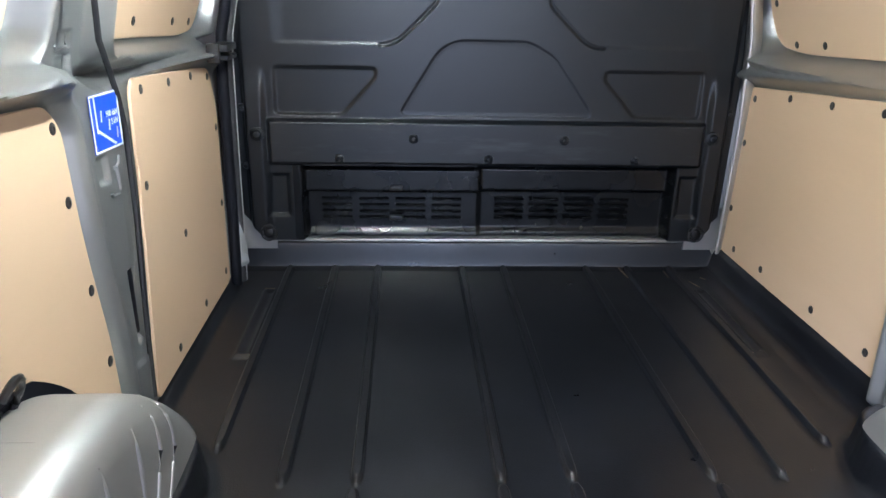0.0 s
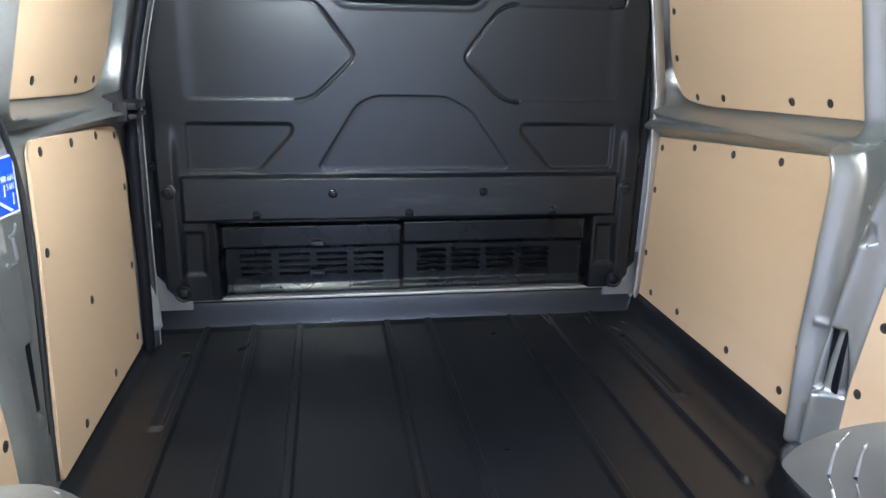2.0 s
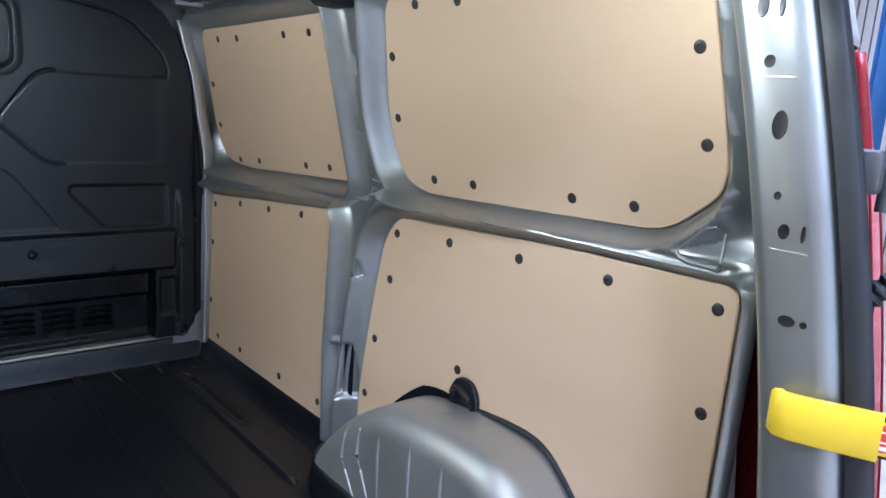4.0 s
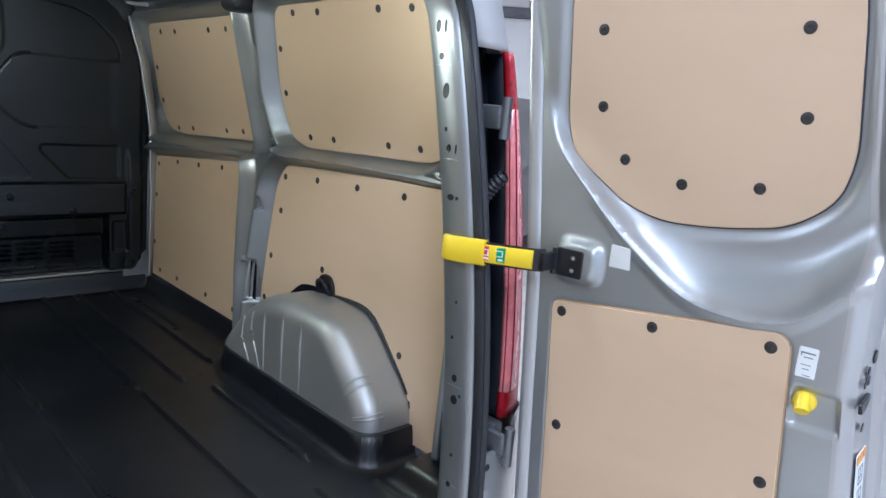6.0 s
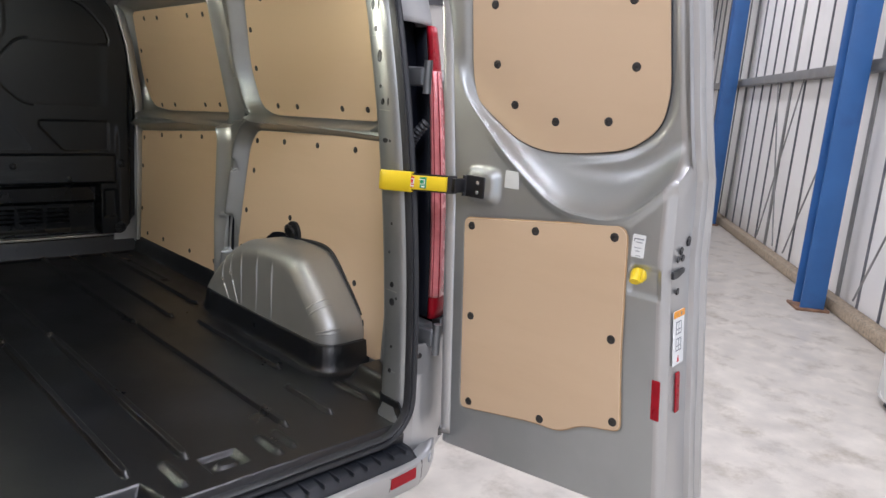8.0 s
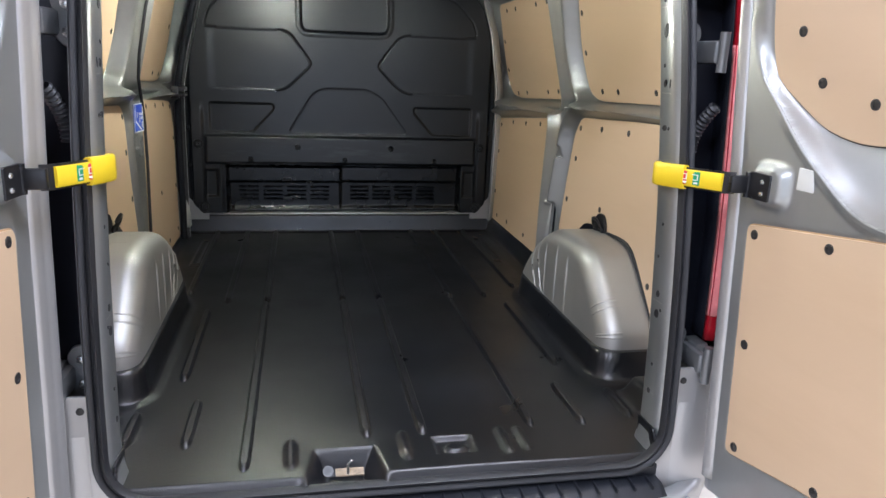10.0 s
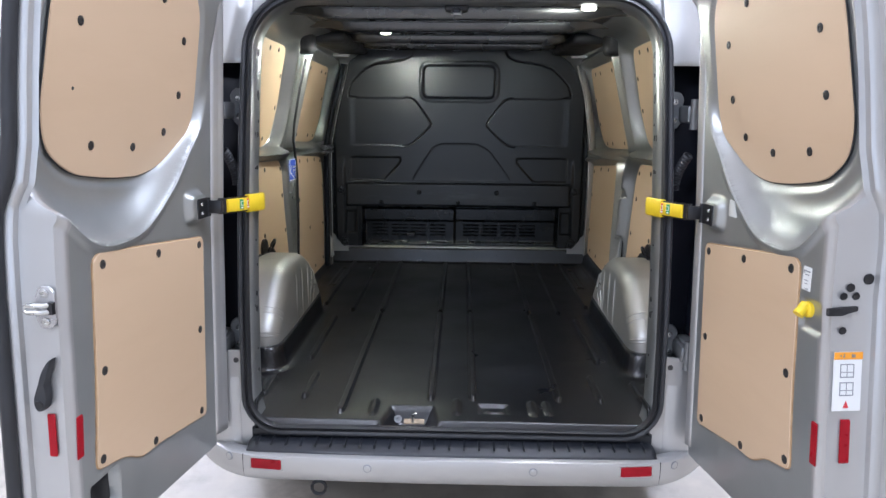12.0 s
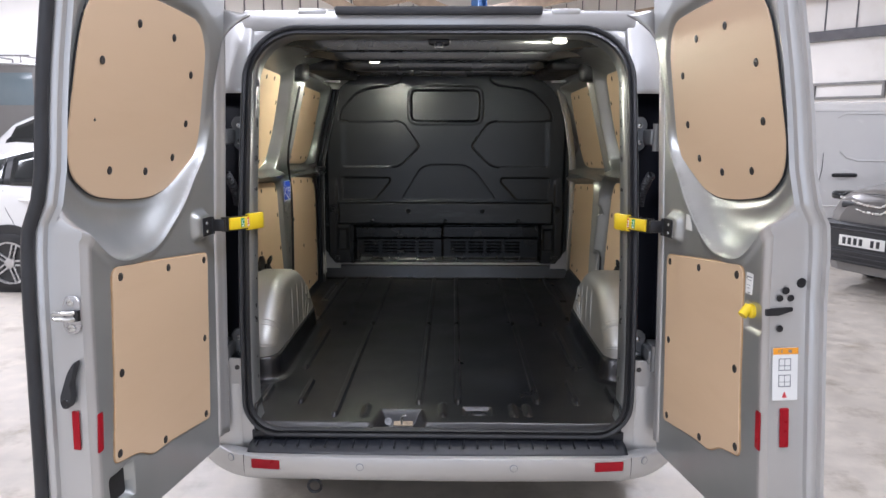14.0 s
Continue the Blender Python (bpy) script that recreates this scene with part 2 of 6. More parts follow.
def pressing(name, P, mat, parent=None, label="", flip=False, thick=0.003, closed=False, sharp=50):
    """A pressed sheet of some thickness over a grid of points."""
    ob = part(name, grid(P, flip, closed), mat, parent, label, sharp)
    mod = ob.modifiers.new("gauge", "SOLIDIFY")
    mod.thickness, mod.offset = thick, -1
    return ob


def round_poly(poly, r, n=5):
    """Rounds the corners of a polygon; r is one radius or one for each corner."""
    out = []
    k = len(poly)
    for i, p in enumerate(poly):
        rad = r[i] if isinstance(r, (list, tuple)) else r
        p, a, b = Vector(p), Vector(poly[i - 1]), Vector(poly[(i + 1) % k])
        da, db = (a - p), (b - p)
        cut = min(rad, 0.45 * da.length, 0.45 * db.length)
        s, e = p + da.normalized() * cut, p + db.normalized() * cut
        for j in range(n + 1):
            t = j / n
            q = (1 - t) ** 2 * s + 2 * t * (1 - t) * p + t * t * e
            out.append((q.x, q.y))
    return out


def sdf(px, py, poly):
    """Signed distance to a polygon (negative inside), for arrays."""
    d = np.full(px.shape, 1e9)
    inside = np.zeros(px.shape, bool)
    k = len(poly)
    for i in range(k):
        (ax, ay), (bx, by) = poly[i], poly[(i + 1) % k]
        ex, ey = bx - ax, by - ay
        wx, wy = px - ax, py - ay
        t = np.clip((wx * ex + wy * ey) / (ex * ex + ey * ey + 1e-12), 0, 1)
        d = np.minimum(d, np.hypot(wx - ex * t, wy - ey * t))
        cross = ((ay > py) != (by > py)) & (px < (bx - ax) * (py - ay) / ((by - ay) if by != ay else 1e-12) + ax)
        inside ^= cross
    return np.where(inside, -d, d)


def line_distance(px, py, pts):
    d = np.full(px.shape, 1e9)
    for (ax, ay), (bx, by) in zip(pts[:-1], pts[1:]):
        ex, ey = bx - ax, by - ay
        t = np.clip(((px - ax) * ex + (py - ay) * ey) / (ex * ex + ey * ey), 0, 1)
        d = np.minimum(d, np.hypot(px - ax - ex * t, py - ay - ey * t))
    return d


def step(a, b, x):
    t = np.clip((x - a) / (b - a), 0, 1)
    return t * t * (3 - 2 * t)


def slab(poly, place, thick, edge=0.002):
    """A board over a 2D outline; place(a, b, c) gives the point c above the face."""
    k = len(poly)
    cx, cy = sum(p[0] for p in poly) / k, sum(p[1] for p in poly) / k
    small = []
    for p in poly:
        v = Vector((cx - p[0], cy - p[1]))
        v = v.normalized() * edge
        small.append((p[0] + v.x, p[1] + v.y))
    verts = [place(a, b, 0) for a, b in poly] + [place(a, b, thick - edge) for a, b in poly] + [place(a, b, thick) for a, b in small]
    faces = [tuple(range(2 * k, 3 * k)), tuple(range(k - 1, -1, -1))]
    for o in (0, k):
        for i in range(k):
            j = (i + 1) % k
            faces.append((o + i, o + j, o + k + j, o + k + i))
    bm = bmesh.new()
    vs = [bm.verts.new(v) for v in verts]
    for f in faces:
        bm.faces.new([vs[i] for i in f])
    bmesh.ops.recalc_face_normals(bm, faces=bm.faces)
    return bm_out(bm)


def text_bars(name, place, rows, mat, parent, label=""):
    """Flat printed bars: rows of (a0, a1, b0, b1) on a face."""
    items = []
    for a0, a1, b0, b1 in rows:
        items.append(slab([(a0, b0), (a1, b0), (a1, b1), (a0, b1)], place, 0.0007, 0.0001))
    return part(name, join(*items), mat, parent, label)


def facing(p, n, turn=0):
    """The pose that puts z along n at p."""
    q = Vector(n).to_track_quat("Z", "Y").to_matrix().to_4x4()
    return Matrix.Translation(p) @ q @ pose(0, 0, 0, 0, 0, turn)


# ---- the hall ----
def hall():
    n = 40
    xs, ys = np.linspace(-40, 40, n), np.linspace(-40, 40, n)
    P = np.zeros((n, n, 3))
    P[..., 0], P[..., 1] = xs[None, :], ys[:, None]
    floor = part("ground", grid(P), CONCRETE)
    tagged(floor, "pale stained concrete workshop floor with scuffs", "floor", kind="structure")

    def put(name, vf, mat, parent=None, label=""):
        return part(name, moved(vf, HALL), mat, parent, label)

    wall_r = put("wall_right", rbox(2.75, -0.36, 2.6, 11.5, 0.12, 5.2, 0.01), CLADDING)
    tagged(wall_r, "white sheeted workshop wall with dark vertical joints", "wall", kind="structure")
    for k, x in enumerate(np.arange(-2.6, 8.3, 0.47)):
        wide = 0.06 if k % 5 == 1 else 0.014
        put("joint_strip", rbox(x + 0.06 * math.sin(7 * k), -0.29, 2.6, wide, 0.02, 5.19, 0.003), RAIL if wide > 0.03 else JOINT, wall_r)
    for z in (2.13, 4.2):
        put("wall_rail", rbox(2.75, -0.22, z, 11.4, 0.12, 0.10, 0.01), RAIL, wall_r, "grey horizontal steel rail")
    put("base_kerb", rbox(2.75, -0.235, 0.055, 11.4, 0.13, 0.11, 0.02), WOOD_BARE, wall_r, "dirty timber kerb at the foot of the wall")
    for x0, x1 in [(-0.5, -1.5), (-1.5, -0.4), (0.4, 1.6), (1.9, 2.7), (2.9, 2.0)]:
        put("brace_rod", tube([(x0, -0.2, 2.1), (x1, -0.2, 0.2)], 0.009), RAIL, wall_r, "thin diagonal steel brace")
    wall_b = put("wall_back", rbox(8.56, 9.3, 2.6, 0.12, 19.4, 5.2, 0.01), CLADDING)
    tagged(wall_b, "white painted workshop back wall", "wall", kind="structure")
    for y in np.arange(0.2, 18.8, 0.62):
        put("joint_strip", rbox(8.49, y, 4.35, 0.02, 0.025, 1.6, 0.003), JOINT, wall_b)
    put("wall_rail", rbox(8.43, 5.0, 3.52, 0.14, 10.0, 0.20, 0.01), JOINT, wall_b, "dark horizontal steel rail")
    put("vent_frame", join(rbox(8.47, 8.3, 2.56, 0.08, 1.4, 0.05), rbox(8.47, 8.3, 2.28, 0.08, 1.4, 0.05),
                           rbox(8.47, 7.62, 2.42, 0.08, 0.05, 0.28), rbox(8.47, 8.98, 2.42, 0.08, 0.05, 0.28)), RAIL, wall_b, "grey rectangular frame on the wall")
    wall_l = put("wall_left", rbox(-2.75, 19.06, 2.6, 22.7, 0.12, 5.2, 0.01), CLADDING)
    tagged(wall_l, "plain white workshop wall", "wall", kind="structure")
    wall_n = put("wall_near", rbox(-14.06, 7.5, 2.6, 0.12, 23.2, 5.2, 0.01), CLADDING)
    tagged(wall_n, "plain white workshop wall", "wall", kind="structure")
    wall_j = put("wall_return", rbox(-3.06, -2.2, 2.6, 0.12, 3.7, 5.2, 0.01), CLADDING)
    tagged(wall_j, "plain white workshop wall", "wall", kind="structure")
    # unseen wall with an assumed opening for the daylight lamp
    wall_d = put("wall_doorway", join(rbox(-5.9, -4.06, 2.6, 5.6, 0.12, 5.2, 0.01), rbox(-13.7, -4.06, 2.6, 0.7, 0.12, 5.2, 0.01), rbox(-11.0, -4.06, 4.6, 4.7, 0.12, 1.2, 0.01)), CLADDING)
    tagged(wall_d, "white workshop wall with an assumed roller door opening", "wall", kind="structure")
    roof = put("ceiling", rbox(-2.75, 7.5, 5.26, 22.7, 23.2, 0.12, 0.01), HALL_ROOF)
    tagged(roof, "pale sheeted workshop roof", "ceiling", kind="structure")
    for x in (4.6, 7.9):
        rafter = put("roof_beam", rbox(x, 9.3, 4.42, 0.16, 19.2, 0.24, 0.01), TIMBER)
        tagged(rafter, "brown roof beam across the workshop", "beam", "roof beams")
    for x in np.arange(-1.5, 8.4, 0.5):
        put("joint_strip", rbox(x, 18.99, 4.3, 0.035, 0.02, 1.7, 0.003), JOINT, wall_l)
    put("wall_rail", rbox(3.4, 18.93, 3.42, 10.0, 0.14, 0.2, 0.01), JOINT, wall_l, "dark horizontal steel rail")
    for a, b in (((-4.4, 12.0, 5.18), (0.45, 11.0, 2.65)), ((-1.85, 11.6, 3.95), (5.0, 11.3, 5.18)), ((-3.1, 12.2, 5.18), (0.4, 11.2, 3.6))):
        d = Vector(b) - Vector(a)
        bar = part("roof_beam", moved(rbox(0, 0, 0, 0.16, 0.20, d.length, 0.012), facing((Vector(a) + Vector(b)) / 2, d)), TIMBER)
        tagged(bar, "brown timber brace under the workshop roof", "beam", "roof beams")
    for x, y in ((0.0, 0.0), (4.7, 0.0), (1.72, 11.7)):
        col = thing("steel_column", "blue painted steel column against the white wall", "column", "blue columns")
        items = [rbox(x - 0.10, y, 2.6, 0.016, 0.20, 5.2, 0.003), rbox(x + 0.10, y, 2.6, 0.016, 0.20, 5.2, 0.003), rbox(x, y, 2.6, 0.19, 0.012, 5.2, 0.002)]
        put("shaft", join(*items), BLUE_STEEL, col)
        put("base_plate", rbox(x, y, 0.012, 0.28, 0.28, 0.024, 0.004), RUST, col, "rusty base plate")
    # housings for the unseen lamps, added back row included
    for lx, ly in HALL_LAMPS:
        lamp = thing("strip_light", "white ceiling strip light, assumed out of view", "light", "hall lights")
        put("housing", rbox(lx, ly, 4.96, 3.4, 0.8, 0.08, 0.02), HALL_ROOF, lamp)
        for d in (-1.4, 1.4):
            put("hanger", tube([(lx + d, ly, 4.99), (lx + d, ly, 5.21)], 0.01), RAIL, lamp)


hall()


# ---- the van: shapes shared by its parts ----
def lean(z):
    """How far forward the rear opening lies at a height."""
    return 0.03 + 0.11 * np.maximum(np.asarray(z, float) - 0.57, 0) ** 2


def low_x(z):
    return 0.925 + 0.02 * (z - 0.7) / 0.65


def top_x(z):
    return 1.0 - 0.241 * (z - 1.46)


def wall_x(y, z):
    """Inner face of the side wall behind the boards: upright below the rail, leaning in above it."""
    zb = 1.392 + 0.062 * (1 - step(1.45, 1.62, y))
    m = step(zb - 0.012, zb + 0.012, z)
    return low_x(z) * (1 - m) + top_x(z) * m


# board outlines on the side walls, as (y, height)
BOARDS_R = {
    "low_front": ([(2.62, 1.285), (1.66, 1.365), (1.635, 1.335), (1.635, 0.95), (1.61, 0.63), (2.615, 0.63)], [0.03, 0.02, 0.02, 0.02, 0.02, 0.03]),
    "low_rear": ([(1.345, 1.395), (0.76, 1.425), (0.36, 1.43), (0.36, 0.62), (1.47, 0.62), (1.47, 0.86), (1.44, 1.1), (1.40, 1.32)], [0.05, 0.1, 0.03, 0.02, 0.02, 0.05, 0.2, 0.06]),
    "top_front": ([(2.585, 1.925), (1.63, 1.945), (1.63, 1.455), (2.42, 1.415), (2.60, 1.43), (2.65, 1.56)], [0.04, 0.03, 0.02, 0.1, 0.08, 0.1]),
    "top_rear": ([(1.365, 1.965), (0.46, 1.99), (0.42, 1.63), (0.435, 1.58), (0.545, 1.495), (1.29, 1.468), (1.385, 1.50), (1.42, 1.66)], [0.05, 0.06, 0.04, 0.03, 0.06, 0.06, 0.08, 0.1]),
}
BOARDS_L = dict(BOARDS_R)
BOARDS_L["low_front"] = ([(2.49, 1.335), (2.33, 1.352), (1.83, 1.385), (1.805, 1.36), (1.775, 1.12), (1.675, 0.61), (2.44, 0.61), (2.53, 1.20)], [0.04, 0.02, 0.03, 0.03, 0.05, 0.02, 0.03, 0.04])
BOARDS_L["low_rear"] = ([(1.405, 1.39), (0.76, 1.425), (0.36, 1.43), (0.36, 0.62), (1.485, 0.62), (1.482, 0.88), (1.452, 1.10), (1.447, 1.34)], [0.05, 0.1, 0.03, 0.02, 0.02, 0.05, 0.2, 0.05])
BOARDS_L["top_front"] = ([(2.56, 1.925), (1.76, 1.945), (1.76, 1.475), (2.40, 1.44), (2.56, 1.45), (2.62, 1.58)], [0.04, 0.03, 0.02, 0.1, 0.06, 0.1])
SCREWS_R = {
    "low_front": [(2.571, 1.25), (2.341, 1.285), (2.108, 1.30), (1.874, 1.318), (1.665, 1.33), (2.584, 1.09), (2.585, 0.844), (2.502, 0.711), (2.292, 0.716), (1.97, 0.718), (1.702, 0.721), (1.66, 0.863), (1.66, 1.116)],
    "low_rear": [(1.342, 1.35), (1.122, 1.366), (0.88, 1.375), (0.633, 1.383), (0.395, 1.385), (1.359, 1.216), (1.41, 1.027), (1.44, 0.849), (1.047, 1.053), (0.395, 1.189), (0.58, 0.88)],
    "top_front": [(2.448, 1.888), (2.285, 1.888), (1.936, 1.891), (1.775, 1.893), (2.585, 1.725), (2.60, 1.567), (2.476, 1.441), (2.306, 1.452), (1.945, 1.473), (1.788, 1.483), (1.655, 1.77), (1.655, 1.60)],
    "top_rear": [(1.241, 1.941), (1.085, 1.94), (0.751, 1.94), (0.593, 1.939), (1.364, 1.821), (1.375, 1.663), (1.249, 1.51), (1.095, 1.516), (0.777, 1.528), (0.617, 1.534), (0.477, 1.832), (0.461, 1.668)],
}
SCREWS_L = dict(SCREWS_R)
SCREWS_L["low_front"] = [(1.875, 1.353), (2.083, 1.343), (2.286, 1.334), (2.462, 1.311), (1.815, 1.129), (2.048, 0.925), (1.872, 0.652), (2.145, 0.66), (2.402, 0.663), (2.495, 1.142), (2.452, 0.892)]
SCREWS_L["low_rear"] = [(1.416, 1.346), (1.420, 1.205), (1.440, 1.015), (1.460, 0.843)] + SCREWS_R["low_rear"][1:5] + SCREWS_R["low_rear"][8:]
SCREWS_L["top_front"] = [(1.841, 1.512), (2.007, 1.503), (2.331, 1.486), (2.50, 1.477), (1.86, 1.90), (2.02, 1.895), (2.36, 1.89), (2.50, 1.885), (2.55, 1.72), (1.79, 1.74)]

VAN = thing("panel_van", "silver panel van with open rear doors and ply-lined load bay", "van")
CAP_MESH = mesh_data("screw", *lathe([(0.0122, 0), (0.0116, 0.0014), (0.0095, 0.0022), (0.0045, 0.0024), (0.004, 0.0012)], 16))
CAP_MESH.materials.append(CAP)


def side_wall(side, boards, screws):
    """The pressed inner side of the van with its plywood boards; side 1 is the right-hand side."""
    ys = np.concatenate([np.linspace(0.30, 1.38, 110), np.linspace(1.385, 1.85, 130), np.linspace(1.86, 2.66, 80)])
    zs = np.concatenate([np.linspace(0.56, 1.0, 70), np.linspace(1.005, 1.6, 130), np.linspace(1.61, 2.06, 60)])
    Y, Z = np.meshgrid(ys, zs)
    d = np.full(Y.shape, 1e9)
    outlines = {k: round_poly(p, r) for k, (p, r) in boards.items()}
    for o in outlines.values():
        d = np.minimum(d, sdf(Y, Z, o))
    proud = 0.050 * step(-0.004, 0.046, d)
    proud = proud + 0.026 * np.exp(-((d - 0.040) / 0.019) ** 2) - 0.024 * step(0.055, 0.10, d)
    proud = proud * step(0.605, 0.665, Z)
    if side < 0:
        # the pillar ends at the edge of the sliding door
        gap = np.interp(Z, [0.6, 0.74, 0.94, 1.1, 1.25, 1.38, 1.47], [1.60, 1.615, 1.635, 1.652, 1.660, 1.650, 1.625])
        foot = step(1.40, 1.44, Y) * (1 - step(1.38, 1.46, Z)) * (1 - step(1.72, 1.76, Y))
        # a rolled bead beside the board, then the flat face of the pillar
        roll = np.interp(d, [-0.01, 0.010, 0.015, 0.020, 0.026, 0.032, 0.038, 0.044, 0.050, 0.057, 0.066, 0.078, 0.21], [-0.004, -0.004, 0.003, 0.013, 0.0215, 0.0275, 0.0312, 0.0325, 0.0312, 0.0275, 0.0235, 0.022, 0.037])
        proud = proud * (1 - foot) + roll * step(0.605, 0.665, Z) * foot
        proud = proud * (1 - step(2.49, 2.54, Y) * (1 - step(1.40, 1.44, Z)))
        proud = proud * (1 - step(-0.004, 0.014, Y - gap) * (1 - step(1.80, 1.86, Y)) * (1 - step(1.40, 1.44, Z)))
    X = wall_x(Y, Z) - proud
    # pressed dents of the centre pillar
    for y, z, a, b, h in [(1.465, 1.232, 0.020, 0.028, 0.010), (1.495, 1.442, 0.034, 0.017, 0.012), (1.495, 1.488, 0.030, 0.016, 0.008), (1.52, 1.80, 0.012, 0.03, 0.008), (1.56, 0.98, 0.012, 0.008, -0.008)]:
        yy = y if side > 0 else y + 0.095
        X = X + h * (1 - step(0.75, 1.15, np.maximum(np.abs(Y - yy) / a, np.abs(Z - z) / b)))
    # recessed slot low on the pillar
    yy, deep = (1.506, 0.034) if side > 0 else (1.612, 0.016)
    X = X + deep * (1 - step(0.9, 1.1, np.maximum(np.abs(Y - yy) / 0.026, np.abs(Z - 0.908) / 0.085)))
    # the lower end of the pillar is lapped by the sill panel
    X = X - 0.006 * (1 - step(0.772, 0.778, Z)) * step(0.06, 0.075, d) * (np.abs(Y - (1.58 if side > 0 else 1.62)) < 0.14)
    # cant rail turning in to the roof
    X = X - 0.16 * step(1.985, 2.07, Z) ** 1.5
    P = np.stack([side * X, Y, Z], -1)
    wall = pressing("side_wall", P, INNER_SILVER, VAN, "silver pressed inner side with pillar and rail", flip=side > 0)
    # near-black plate in the slot puts its shade into the colour
    part("slot_shade", rbox(side * (0.9025 if side > 0 else 0.921), yy, 0.908, 0.006, 0.046, 0.165, 0.0028), NEAR_BLACK, VAN, "near-black plate for the shaded slot at the pillar foot")
    # bright rolled lips of the pressings
    def lip(points, r=0.0035, shift=0.0, drop=0.0):
        line = []
        for y, z in points:
            y, z = (y, z) if side > 0 else (y + shift, z - drop)
            line.append((side * (float(X[np.abs(zs - z).argmin(), np.abs(ys - y).argmin()]) - 0.001), y, z))
        part("pressed_lip", tube(line, r, 8), INNER_SILVER, wall)

    lip([(1.517, 1.282), (1.508, 1.268), (1.492, 1.262), (1.482, 1.262)], 0.004, 0.115, 0.035)
    lip([(1.484, 1.258), (1.486, 1.212), (1.480, 1.204), (1.452, 1.204), (1.446, 1.212)], 0.0045, 0.125, 0.033)
    lip([(1.530, 1.455), (1.529, 1.428), (1.522, 1.422), (1.468, 1.422), (1.461, 1.430)], 0.004, 0.085)
    lip([(1.526, 1.500), (1.525, 1.474), (1.470, 1.472), (1.464, 1.480)], 0.0035, 0.085)
    lip([(1.548, 1.66), (1.546, 1.62), (1.535, 1.615), (1.528, 1.62)], 0.0035, 0.085)
    lip([(0.486, 1.474), (0.478, 1.464), (0.460, 1.458), (0.405, 1.456), (0.396, 1.464)], 0.006)
    lip([(0.396, 1.47), (0.402, 1.52), (0.412, 1.532), (0.424, 1.528), (0.476, 1.482)], 0.003)
    for key, o in outlines.items():
        plane = top_x if key.startswith("top") else low_x

        def place(y, z, c):
            return (side * (plane(z) - 0.004 - c), y, z)
        board = part("plywood_board", slab(o, place, 0.007, 0.002), PLY, VAN, "tan coated plywood lining board with black screw caps")
        for y, z in screws[key]:
            nz = 0.235 if key.startswith("top") else -0.03
            piece("screw", CAP_MESH, facing(place(y, z, 0.0068), (-side, 0, -nz)), board)
    return wall


side_wall(1, BOARDS_R, SCREWS_R)
side_wall(-1, BOARDS_L, SCREWS_L)


# ---- rear opening: pillars, header, seal ----
def opening_loop(hw=0.70, z0=0.568, z1=2.035, rb=0.10, rt=0.17, n=10):
    """Points (x, z) and outward normals round the rear opening."""
    pts = []
    for cx, cz, r, a0 in [(hw - rb, z0 + rb, rb, -90), (hw - rt, z1 - rt, rt, 0), (-hw + rt, z1 - rt, rt, 90), (-hw + rb, z0 + rb, rb, 180)]:
        for k in range(n + 1):
            a = radians(a0 + 90 * k / n)
            pts.append((cx + r * math.cos(a), cz + r * math.sin(a), math.cos(a), math.sin(a)))
    dense = []
    for i, p in enumerate(pts):
        q = pts[(i + 1) % len(pts)]
        m = max(1, int(math.hypot(q[0] - p[0], q[1] - p[1]) / 0.06))
        for j in range(m):
            t = j / m
            dense.append(tuple(a + (b - a) * t for a, b in zip(p, q)))
    return dense


def swept(profile, squeeze=0.72):
    rows = []
    for x, z, nx, nz in opening_loop():
        k = 1 - squeeze * max(nz, 0)
        drop = 0.085 * max(-nz, 0) if squeeze else 0.0
        rows.append([(x + nx * o * k, float(lean(z)) + dy, z + nz * o * k - drop) for o, dy in profile])
    return np.array(rows)


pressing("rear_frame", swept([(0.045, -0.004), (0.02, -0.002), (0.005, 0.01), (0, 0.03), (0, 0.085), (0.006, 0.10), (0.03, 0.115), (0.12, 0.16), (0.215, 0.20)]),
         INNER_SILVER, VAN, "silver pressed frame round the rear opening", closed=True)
seal_profile = [(0.004, -0.006), (0.002, -0.022), (0.008, -0.032), (0.016, -0.028), (0.021, -0.020), (0.027, -0.03), (0.034, -0.030), (0.040, -0.018), (0.040, -0.006)]
part("door_seal", grid(swept(seal_profile, 0), closed=True), RUBBER, VAN, "black rubber seal round the rear opening", sharp=60)

# punched holes and folded joints on the reveal of each pillar
for s in (-1, 1):
    for z, a, b, dy in [(1.86, 0.008, 0.016, 0.06), (1.86, 0.004, 0.016, 0.035), (1.79, 0.008, 0.009, 0.06), (1.71, 0.011, 0.02, 0.055), (1.62, 0.005, 0.006, 0.065), (1.575, 0.008, 0.011, 0.06), (1.575, 0.003, 0.012, 0.035), (1.46, 0.012, 0.008, 0.062), (1.46, 0.005, 0.005, 0.04), (1.21, 0.004, 0.005, 0.05), (1.12, 0.004, 0.005, 0.065), (1.02, 0.009, 0.010, 0.055), (0.965, 0.012, 0.013, 0.055), (0.98, 0.004, 0.005, 0.035), (0.82, 0.005, 0.005, 0.055), (0.74, 0.008, 0.008, 0.06)]:
        y = float(lean(z)) + dy
        ring = lathe([(0.95, 0.0), (0.9, 0.0012), (0.75, 0.0008)], 14)
        part("punched_hole", moved(ring, facing((s * 0.6968, y, z), (-s, 0, 0)) @ Matrix.Diagonal((a, b, 1, 1))), BLACK_STEEL, VAN)
    for z in (0.74, 1.0, 1.55, 1.77):
        y = float(lean(z))
        part("folded_joint", rbox(s * 0.6985, y + 0.056, z, 0.004, 0.05, 0.003, 0.0012), SILVER, VAN)

